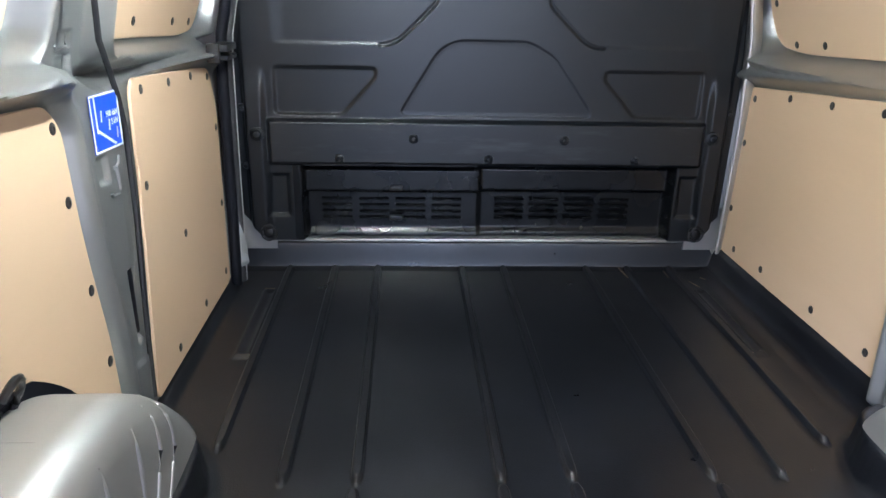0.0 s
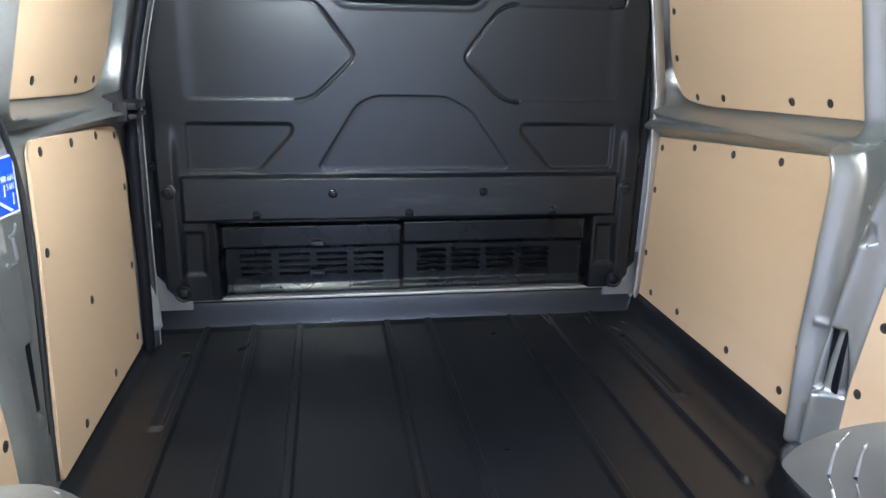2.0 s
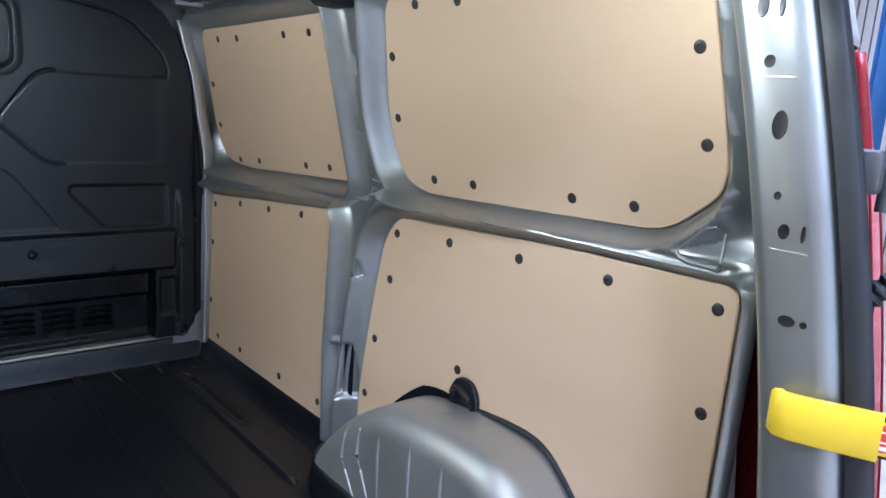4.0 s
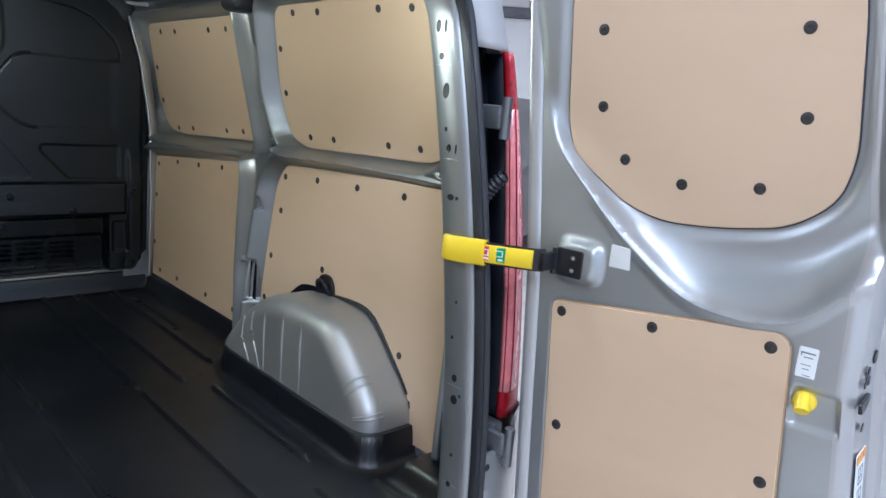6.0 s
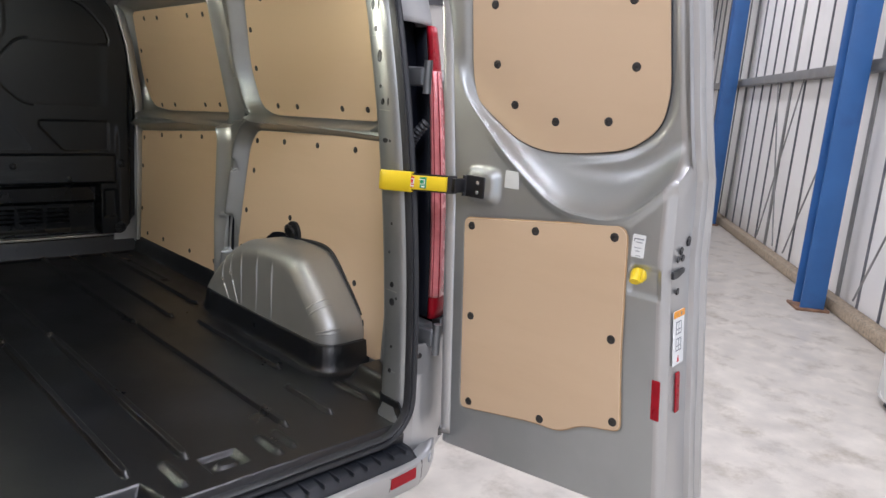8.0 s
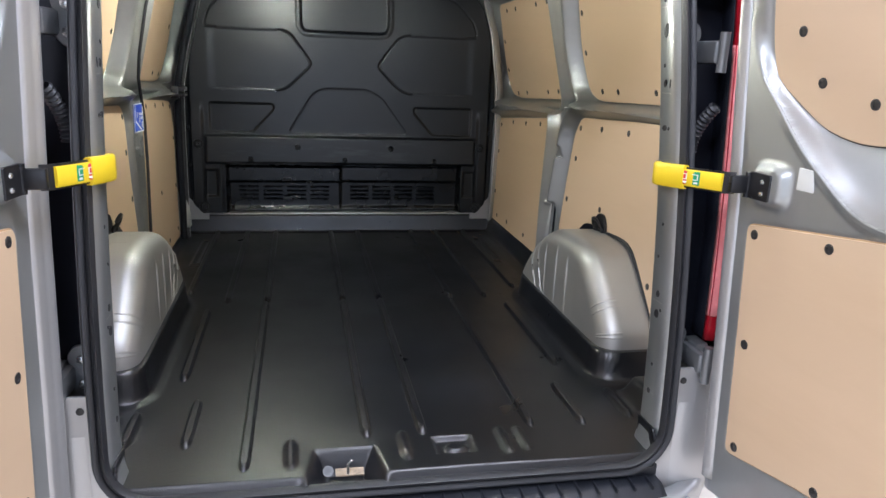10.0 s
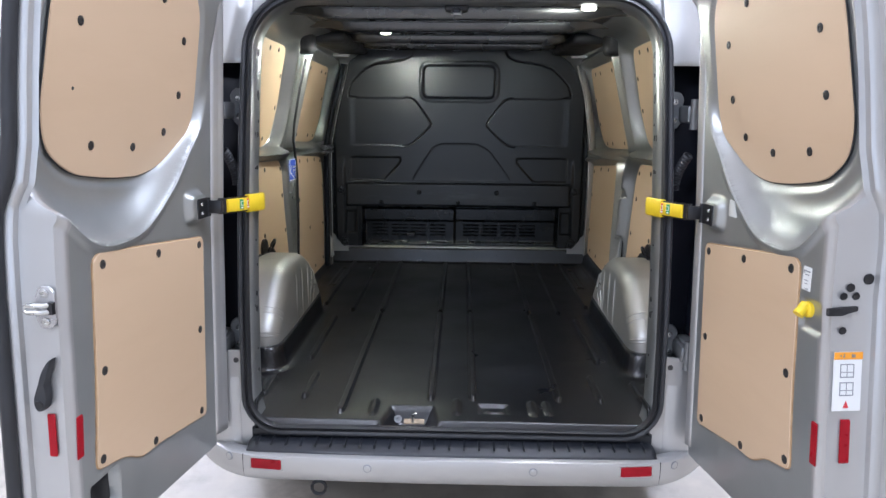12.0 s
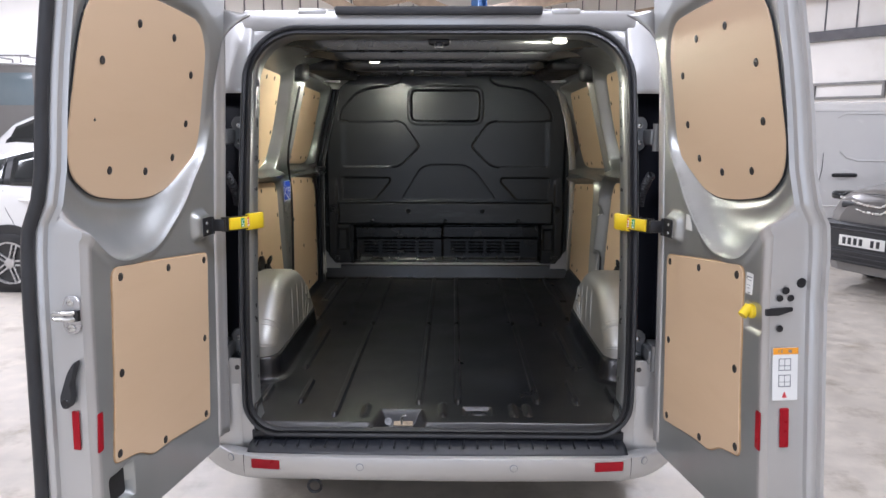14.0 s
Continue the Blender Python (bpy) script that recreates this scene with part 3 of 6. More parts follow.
# header latch and lamp lens
latch = part("roof_latch", join(rbox(0.0, 0.36, 2.025, 0.085, 0.06, 0.03, 0.012), rbox(0, 0.335, 2.012, 0.03, 0.03, 0.02, 0.004)), BLACK_STEEL, VAN, "black door striker plate on the header")
part("striker_bar", tube([(-0.016, 0.33, 2.012), (-0.016, 0.315, 2.0), (0.016, 0.315, 2.0), (0.016, 0.33, 2.012)], 0.004), STEEL, latch)
for lx, ly, lz, *_ in LOAD_LAMPS:
    lens = part("lamp_lens", moved(lathe([(0.026, 0.02), (0.028, 0.012), (0.023, 0.008), (0.015, 0.007)], 24), pose(lx, ly, lz - 0.003)), LAMP_GLOW, VAN, "small round lit lamp in the roof")


# ---- roof of the load bay ----
def roof():
    xs, ys = np.linspace(-0.84, 0.84, 60), np.linspace(0.38, 2.68, 76)
    X, Y = np.meshgrid(xs, ys)
    Z = 2.085 - 0.05 * (X / 0.84) ** 4 + 0.003 * np.cos(X * 60)
    P = np.stack([X, Y, Z], -1)
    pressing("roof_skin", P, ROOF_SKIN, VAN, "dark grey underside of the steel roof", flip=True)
    for y in (0.72, 1.20, 1.84, 2.30):
        xs = np.linspace(-0.72, 0.72, 49)
        rows = []
        for x in xs:
            e = 0.02 * step(0.50, 0.66, abs(x))
            w = 1 - 0.25 * float(step(0.5, 0.7, abs(x)))
            prof = [(-0.065, 0.045), (-0.050, 0.040), (-0.040, 0.004), (-0.03, 0.0), (-0.006, 0.0), (0.0, 0.012), (0.006, 0.0), (0.03, 0.0), (0.04, 0.004), (0.050, 0.040), (0.065, 0.045)]
            rows.append([(x, y + 0.6 * a * w, 2.026 + b + float(e)) for a, b in prof])
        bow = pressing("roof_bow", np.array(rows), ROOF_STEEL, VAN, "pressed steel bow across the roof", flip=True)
        for x in (-0.55, -0.3, -0.12, 0.1, 0.28, 0.5):
            part("bow_hole", moved(lathe([(0.006, 0), (0.005, 0.002)], 10), facing((x, y - 0.011, 2.0262), (0, 0, -1))), BLACK_STEEL, bow)
    for s in (-1, 1):
        part("pillar_cover", rbox(s * 0.805, 1.50, 2.0, 0.11, 0.13, 0.12, 0.03, 4), RUBBER, VAN, "black moulded cover at the top of the pillar")
        part("cant_cover", rbox(s * 0.70, 2.02, 2.035, 0.2, 0.9, 0.06, 0.025, 3), RUBBER, VAN, "dark trim along the edge of the roof")
        part("wire_clip", rbox(s * 0.80, 2.44, 2.0, 0.16, 0.03, 0.02, 0.006), SILVER, VAN)


roof()


# ---- bulkhead ----
def bulkhead():
    zs = np.concatenate([np.linspace(0.705, 1.46, 190), np.linspace(1.464, 2.085, 150)])
    us = np.linspace(-1, 1, 400)
    U, Z = np.meshgrid(us, zs)
    hw = np.interp(Z, [0.705, 0.80, 1.3, 1.55, 1.80, 1.90, 1.97, 2.03, 2.065, 2.085], [0.80, 0.885, 0.89, 0.875, 0.83, 0.79, 0.74, 0.66, 0.56, 0.42])
    X = U * hw
    D = np.zeros(X.shape)
    def groove(dist, deep=0.006, half=0.0065):
        return deep * (1 - step(half * 0.35, half, np.abs(dist)))

    for s in (-1, 1):
        hexa = [(s * 0.755, 1.733), (s * 0.315, 1.733), (s * 0.183, 1.555), (s * 0.335, 1.408), (s * 0.755, 1.408)]
        dh = sdf(X, Z, round_poly(hexa, [0.03, 0.05, 0.03, 0.05, 0.03]))
        D += 0.003 * (1 - step(-0.012, 0.004, dh)) * (1 - step(0.70, 0.755, np.abs(X)))
        D += groove(line_distance(X, Z, round_poly(hexa, [0.03, 0.05, 0.03, 0.05, 0.03])[6:24]))
        trap = [(s * 0.75, 1.333), (s * 0.40, 1.333), (s * 0.395, 1.30), (s * 0.515, 1.168), (s * 0.75, 1.168)]
        dt = sdf(X, Z, round_poly(trap, 0.02))
        D += 0.008 * (1 - step(-0.010, 0.004, dt))
        arc = [(s * 0.70, 1.733), (s * 0.752, 1.738), (s * 0.755, 1.765), (s * 0.735, 1.82), (s * 0.69, 1.87), (s * 0.63, 1.925), (s * 0.56, 1.955), (s * 0.47, 1.968), (s * 0.38, 1.98), (s * 0.33, 2.005), (s * 0.305, 2.05), (s * 0.30, 2.10)]
        D += groove(line_distance(X, Z, arc), 0.006)
    mid = [(-0.31, 1.185), (-0.18, 1.395), (-0.12, 1.424), (0.125, 1.424), (0.215, 1.375), (0.365, 1.172), (-0.30, 1.172)]
    dm = sdf(X, Z, round_poly(mid, 0.03))
    D += 0.0035 * (1 - step(-0.010, 0.004, dm)) + groove(dm, 0.0022, 0.005)
    win = round_poly([(-0.25, 1.955), (0.25, 1.955), (0.25, 1.725), (-0.25, 1.725)], 0.06)
    dw = sdf(X, Z, win)
    D += -0.003 * (1 - step(0.010, 0.026, dw)) + 0.014 * (1 - step(-0.016, 0.0, dw))
    # belt band, side columns, foot recess
    D -= 0.022 * step(1.145, 1.158, -Z + 2 * 1.1515) * step(0.99, 1.005, Z) * (1 - step(0.765, 0.785, np.abs(X)))
    D -= 0.016 * step(0.775, 0.80, np.abs(X)) * (1 - step(1.22, 1.34, Z)) * (1 - step(0.845, 0.862, np.abs(X)))
    D += 0.012 * step(0.845, 0.865, np.abs(X))
    foot = (1 - step(-0.012, 0.008, sdf(X, Z, [(-0.665, 0.985), (0.695, 0.985), (0.695, 0.60), (-0.665, 0.60)])))
    D += 0.075 * foot
    upper = step(0.875, 0.89, Z) * (1 - step(0.965, 0.98, Z))
    D -= 0.028 * foot * upper * np.where(X < -0.02, 1.25, 0.7)
    D -= 0.012 * foot * (1 - step(0.715, 0.74, Z))
    D -= 0.012 * foot * (1 - step(-0.03, -0.01, X))
    D += 0.012 * (1 - step(-0.01, 0.006, sdf(np.abs(X), Z, [(0.715, 0.955), (0.78, 0.955), (0.79, 0.80), (0.715, 0.80)])))
    P = np.stack([X, 2.60 + D, Z], -1)
    bh = pressing("bulkhead", P, BLACK_PANEL, VAN, "black moulded bulkhead with pressed recesses and scuffed band", sharp=60)
    bh.data.materials.append(BLACK_GLOSS)
    bh.data.materials.append(SCUFF)
    inner_x, inner_z = 0.5 * (X[:-1, :-1] + X[1:, 1:]), 0.5 * (Z[:-1, :-1] + Z[1:, 1:])
    slots = np.where((inner_z < 0.99) & (np.abs(inner_x) < 0.70), 1, np.where((inner_z > 0.985) & (inner_z < 1.15) & (np.abs(inner_x) < 0.77), 2, 0))
    bh.data.polygons.foreach_set("material_index", slots.astype(np.int32).reshape(-1))
    # louvred vents
    slat = mesh_data("vent_slat", *rbox(0, 0, 0, 0.112, 0.014, 0.009, 0.004))
    slat.materials.append(BLACK_GLOSS)
    for x in (-0.55, -0.413, -0.277, -0.142, 0.094, 0.226, 0.361, 0.495):
        for k in range(4):
            piece("vent_slat", slat, pose(x, 2.658, 0.850 - 0.024 * k, 25), bh)
    bolt = mesh_data("bolt", *lathe([(0.022, 0), (0.021, 0.004), (0.014, 0.007), (0.011, 0.013), (0.007, 0.014), (0.004, 0.011)], 16))
    bolt.materials.append(BLACK_PANEL)
    for x, z, y, k in [(-0.81, 1.105, 2.572, 1.2), (0.80, 1.105, 2.572, 1.2), (-0.268, 1.092, 2.578, 0.8), (0.268, 1.092, 2.578, 0.8), (-0.53, 1.02, 2.578, 0.75), (0.0, 1.02, 2.578, 0.75), (0.53, 1.02, 2.578, 0.75), (-0.86, 1.19, 2.598, 0.7), (0.86, 1.19, 2.598, 0.7), (-0.86, 0.985, 2.598, 0.7)]:
        piece("bolt", bolt, facing((x, y, z), (0, -1, 0)) @ Matrix.Scale(k, 4), bh)
    for s in (-1, 1):
        ring = [(s * 0.79 + 0.026 * math.cos(a), 2.565, 0.745 + 0.026 * math.sin(a)) for a in np.linspace(0, 2 * math.pi, 16)[:-1]]
        part("lashing_ring", join(tube(ring, 0.006, 8, True), rbox(s * 0.79, 2.585, 0.745, 0.03, 0.03, 0.03, 0.008)), BLACK_STEEL, bh, "black lashing ring")
    for z in (0.90, 0.785):
        part("foot_latch", rbox(-0.33, 2.63, z, 0.05, 0.02, 0.02), BLACK_STEEL, bh, "small black panel latch")
    part("shelf_edge", rbox(-0.345, 2.61, 0.993, 0.62, 0.03, 0.012, 0.004), TRIM, bh)
    part("front_wall", join(rbox(0, 2.705, 1.32, 1.86, 0.02, 1.56, 0.004), rbox(0, 2.655, 0.692, 1.8, 0.04, 0.012, 0.003)), SILVER, VAN, "silver steel frame behind the bulkhead")


bulkhead()
front_line = [(-0.900, 2.475, 0.59), (-0.903, 2.505, 0.80), (-0.908, 2.54, 1.1), (-0.905, 2.545, 1.36), (-0.90, 2.55, 1.44), (-0.868, 2.56, 1.6), (-0.82, 2.57, 1.8), (-0.785, 2.58, 1.95)]
part("front_seal", tube([(x + 0.022, y + 0.008, z) for x, y, z in front_line], 0.014, 10), RUBBER, VAN, "black rubber seal of the sliding door")
part("front_trim", tube([(x + 0.008, y - 0.022, z) for x, y, z in front_line], 0.019, 12), NEAR_BLACK, VAN, "black trim along the sliding door opening")
part("front_edge", tube([(x + 0.032, y + 0.022, z) for x, y, z in front_line], 0.0045, 8), SILVER, VAN, "bright painted flange")
for s in (-1, 1):
    part("sill_gusset", slab([(0.775, 0.66), (0.935, 0.66), (0.935, 0.83), (0.775, 0.83)], lambda a, z, c: (s * a, 2.640 - c, z), 0.012), SILVER, VAN, "silver sheet behind the cut corner of the bulkhead")
part("side_door_seal", tube([(-0.897, 1.612, 0.66), (-0.899, 1.630, 0.85), (-0.900, 1.657, 1.10), (-0.902, 1.667, 1.30), (-0.904, 1.655, 1.37), (-0.903, 1.625, 1.43), (-0.900, 1.59, 1.49), (-0.885, 1.56, 1.58), (-0.85, 1.56, 1.76), (-0.81, 1.56, 1.92)], 0.0065, 8), RUBBER, VAN, "black rubber edge of the sliding door")
part("check_bracket", join(rbox(-0.875, 2.46, 1.405, 0.06, 0.12, 0.022, 0.005), rbox(-0.875, 2.46, 1.375, 0.06, 0.12, 0.016, 0.005), rbox(-0.89, 2.40, 1.39, 0.04, 0.02, 0.06, 0.005)), BLACK_STEEL, VAN, "black roller bracket of the sliding door")
flange = [(0.892, 0.66), (0.900, 1.1), (0.892, 1.45), (0.845, 1.75), (0.79, 1.95)]
part("front_flange", tube([(x, 2.588, z) for x, z in flange], 0.006, 8), SILVER, VAN)
pressing("front_flange", np.array([[(x + o, 2.590 + 0.35 * o, z) for o in (0.0, 0.02, 0.045)] for x, z in flange]), SILVER, VAN, "silver flange beside the bulkhead", flip=False)


# ---- floor liner ----
ARCH_FOOT = [(0.728, 0.485), (0.728, 1.38), (0.80, 1.52), (1.2, 1.52), (1.2, 0.485)]


def floor_liner():
    lines = [s * x + o for s in (-1, 1) for x in (0.08, 0.40, 0.405, 0.562, 0.565, 0.63, 0.73) for o in (-0.017, -0.014, -0.011, -0.008, -0.005, 0.005, 0.008, 0.011, 0.014, 0.017)]
    xs = np.unique(np.round(np.concatenate([np.linspace(-0.93, 0.93, 260), lines]), 4))
    ys = np.unique(np.round(np.concatenate([np.linspace(0.012, 2.67, 380), np.linspace(2.59, 2.665, 40), np.linspace(0.012, 0.2, 50)]), 4))
    X, Y = np.meshgrid(xs, ys)
    Z = np.zeros(X.shape)

    def rib(x, y0, y1, w=0.0135, h=0.015):
        d = np.hypot(X - x, 0.32 * np.maximum(np.maximum(y0 - Y, Y - y1), 0))
        return h * (1 - step(w * 0.65, w * 1.15, d))

    for s in (-1, 1):
        for x, y0, y1 in [(0.08, 1.42, 2.60), (0.40, 1.42, 2.60), (0.562, 1.42, 2.60), (0.73, 1.54, 2.60), (0.08, 0.25, 1.33), (0.405, 0.12 if s < 0 else 0.26, 1.32), (0.565, 0.25, 0.44), (0.725, 0.27, 0.38), (0.63, 0.67, 1.24)]:
            Z = np.maximum(Z, rib(s * x, y0, y1))
        dbox = np.maximum(np.abs(X - s * 0.765) - 0.022, np.abs(Y - 2.175) - 0.235)
        Z = np.maximum(Z, 0.012 * (1 - step(-0.004, 0.010, dbox)))
        Z -= 0.008 * (1 - step(-0.016, -0.006, dbox))
        # skirt round the wheel arch
        d = sdf(s * X, Y, round_poly(ARCH_FOOT, 0.08))
        Z = np.maximum(Z, 0.092 * (1 - step(0.004, 0.020, d)) + 0.010 * (1 - step(0.012, 0.05, d)))
    for x, y0, y1 in [(-0.287, 0.11, 0.18), (0.02, 0.12, 0.19), (0.30, 0.12, 0.18), (0.355, 0.13, 0.18)]:
        Z = np.maximum(Z, rib(x, y0, y1, 0.013, 0.010))
    # upstands at the front and along the right-hand wall
    Z = np.maximum(Z, 0.094 * step(2.626, 2.644, Y) + 0.008 * step(2.60, 2.626, Y))
    Z = np.maximum(Z, (0.085 * step(0.882, 0.912, X) + 0.008 * step(0.82, 0.87, X)) * step(1.40, 1.44, Y))
    Z = np.maximum(Z, 0.02 * step(0.88, 0.91, -X) * step(1.40, 1.44, Y))
    Z = np.maximum(Z, 0.07 * step(0.755, 0.80, np.abs(X)) * (1 - step(0.36, 0.42, Y)))
    # latch well and a shallow tray at the rear edge
    well = sdf(X, Y, [(-0.275, -0.1), (-0.225, 0.165), (-0.065, 0.165), (-0.02, -0.1)])
    Z -= 0.062 * (1 - step(-0.045, 0.004, well))
    tray = np.maximum(np.abs(X - 0.155) - 0.055, np.abs(Y - 0.145) - 0.045)
    Z -= 0.014 * (1 - step(-0.012, 0.004, tray))
    oval = np.hypot((X - 0.16) / 0.034, (Y - 0.14) / 0.024)
    Z += 0.010 * (1 - step(0.75, 1.0, oval))
    # rear edge rolls down to the sill
    Z -= 0.03 * (1 - step(0.012, 0.04, Y)) * step(0.095, 0.125, np.abs(X + 0.148))
    Z += 0.0012 * np.sin(X * 9 + 2 * np.sin(Y * 2.3)) * np.cos(Y * 5)
    reach = np.interp(Y, [0.0, 0.13, 0.20, 0.30], [0.694, 0.694, 0.80, 0.93])
    X = np.clip(X, -reach, reach)
    ob = pressing("floor_liner", np.stack([X, Y, 0.58 + Z], -1), LINER, None, thick=0.004, sharp=70)
    tagged(ob, "black ribbed plastic floor liner with raised edges, dusty and scuffed", "floor liner")
    # metal plate of the latch well, drawn in the bare-wood colour
    pale_plate = part("catch_plate", moved(rbox(0, 0, 0, 0.075, 0.026, 0.006, 0.002), pose(-0.135, 0.092, 0.549, 15)), WOOD_BARE, ob, "pale metal plate in the latch well")
    for x, y, length, a in ((0.530, 2.560, 0.10, 4), (0.690, 2.545, 0.07, -3), (0.775, 2.475, 0.06, 20), (0.835, 2.52, 0.05, 35), (0.735, 1.945, 0.03, 80), (-0.77, 2.415, 0.035, 85), (-0.755, 1.945, 0.03, 85)):
        part("scuff_mark", moved(rbox(0, 0, 0, 0.007, length, 0.0012, 0.0005), pose(x, y, 0.5925 if y > 2.5 and x < 0.72 else 0.5905 if abs(x) > 0.73 and y < 2.45 else 0.5815, 0, 0, a)), WOOD_BARE, ob, "pale dusty scuff")
    part("catch_ring", moved(lathe([(0.014, 0), (0.014, 0.012), (0.008, 0.012), (0.008, 0.004)], 16), facing((-0.192, 0.085, 0.560), (0, -1, 0.6))), HINGE_STEEL, ob, "steel door catch")
    part("catch_pin", tube([(-0.14, 0.085, 0.548), (-0.14, 0.08, 0.580), (-0.13, 0.095, 0.582)], 0.004), STEEL, ob, "bent steel pin")
    return ob


floor_liner()
part("load_floor", rbox(0, 1.36, 0.485, 1.9, 2.62, 0.03, 0.004), ROOF_STEEL, VAN, "steel load floor under the liner")


# ---- wheel arches ----
def wheel_arch(s):
    base = [(0.505, 0.58), (0.502, 0.69), (0.515, 0.745), (0.555, 0.795), (0.62, 0.858), (0.685, 0.92), (0.735, 0.957), (0.80, 0.973), (0.95, 0.975), (1.08, 0.962), (1.17, 0.935), (1.28, 0.87), (1.38, 0.785), (1.46, 0.69), (1.49, 0.58)]
    pts = []
    for i in range(len(base) - 1):
        p0, p1, p2, p3 = (np.array(base[max(0, min(len(base) - 1, j))]) for j in (i - 1, i, i + 1, i + 2))
        for t in np.linspace(0, 1, 8)[:-1]:
            pts.append(0.5 * ((2 * p1) + (-p0 + p2) * t + (2 * p0 - 5 * p1 + 4 * p2 - p3) * t * t + (-p0 + 3 * p1 - 3 * p2 + p3) * t ** 3))
    pts.append(np.array(base[-1]))
    pts = np.array(pts)
    tan = np.gradient(pts, axis=0)
    nrm = np.stack([tan[:, 1], -tan[:, 0]], -1)
    nrm /= np.linalg.norm(nrm, axis=1)[:, None]   # inward: towards the axle
    r, xin = 0.068, 0.742
    cols = [(0.95, 0.0), (0.90, 0.0), (xin + r, 0.0)]
    for a in np.linspace(0.15, math.pi / 2, 10):
        cols.append((xin + r - r * math.sin(a), r * (1 - math.cos(a))))
    rows = np.zeros((len(cols) + 6, len(pts), 3))
    for i, (x, off) in enumerate(cols):
        c = pts + nrm * off
        c[:, 1] = np.maximum(c[:, 1], 0.58)
        rows[i, :, 0], rows[i, :, 1], rows[i, :, 2] = x, c[:, 0], c[:, 1]
    last = rows[len(cols) - 1]
    for k in range(6):
        t = (k + 1) / 6
        rows[len(cols) + k, :, 0] = xin - 0.006 * t
        rows[len(cols) + k, :, 1] = last[:, 1] * (1 - t) + t * (1.0 + 0.85 * (last[:, 1] - 1.0))
        rows[len(cols) + k, :, 2] = last[:, 2] * (1 - t) + t * 0.59
    rows[..., 0] *= s
    arch = pressing("wheel_arch", rows, ARCH_SILVER, VAN, "silver pressed wheel arch with raised ribs", flip=s > 0, thick=0.003)
    for y, y_low in ((0.875, 0.868), (0.99, 0.985), (1.115, 1.105), (1.205, 1.125), (1.275, 1.20)):
        zt = float(np.interp(y, [b[0] for b in base], [b[1] for b in base]))
        over = [(xin + 0.15, y, zt), (xin + 0.09, y, zt), (xin + 0.05, y, zt - 0.004), (xin + 0.02, y, zt - 0.022), (xin + 0.005, y, zt - 0.045), (xin - 0.001, y, zt - 0.075)]
        down = [(xin - 0.004, y_low + (y - y_low) * (z - 0.665) / (zt - 0.775), z) for z in np.linspace(zt - 0.11, 0.665, 5)]
        part("pressed_rib", tube([(s * p[0], p[1], p[2]) for p in over + down], 0.0056, 8), ARCH_SILVER, arch)
    for f in (0.30, 0.36, 0.62, 0.68):
        i = int(f * 38)
        c, n = pts[i], nrm[i]
        ridge = []
        for x, off in cols[2:-1]:
            ridge.append((s * x, c[0] + n[0] * off, c[1] + n[1] * off))
        part("pressed_rib", tube(ridge, 0.0055, 8), ARCH_SILVER, arch)
    # black bar along the gap where the board is cut round the arch
    gap = [(s * 0.921, pts[i][0], pts[i][1] + 0.012 - 0.0016 * max(i - 50, 0)) for i in range(10, 74, 3)]
    part("arch_edge", tube(gap, 0.0075, 8), RUBBER, VAN, "black edging along the wheel arch")
    # dark slab laid on the board stands in for the shade in this gap
    rim = [(y, float(np.interp(y, [b[0] for b in base], [b[1] for b in base]))) for y in np.linspace(1.06, 1.37, 12)]
    wide = [(y, z + 0.008 + 0.026 * math.sin(math.pi * min(1, (i + 1) / 10))) for i, (y, z) in enumerate(rim)]
    part("cutout_shade", slab(rim + wide[::-1], lambda y, z, c: (s * (0.9215 - c), y, z), 0.003, 0.0005), NEAR_BLACK, VAN, "near-black strip standing in for the shaded gap round the arch")
    ring = thing("lashing_hook", "black steel lashing hook above the wheel arch", "hook", "lashing hooks")
    part("hook_plate", slab(round_poly([(0.955, 0.95), (1.055, 0.95), (1.055, 1.01), (1.03, 1.045), (0.98, 1.045), (0.955, 1.01)], 0.02), lambda y, z, c: (s * (0.922 - c), y, z), 0.012), BLACK_STEEL, ring)
    loop = [(s * (0.905 - 0.02 * math.sin(a)), (1.0 if s > 0 else 1.072) + 0.034 * math.cos(a), 0.985 + 0.045 * math.sin(a)) for a in np.linspace(0, 2 * math.pi, 18)[:-1]]
    part("hook_loop", tube(loop, 0.007, 8, True), BLACK_STEEL, ring)


wheel_arch(1)
wheel_arch(-1)


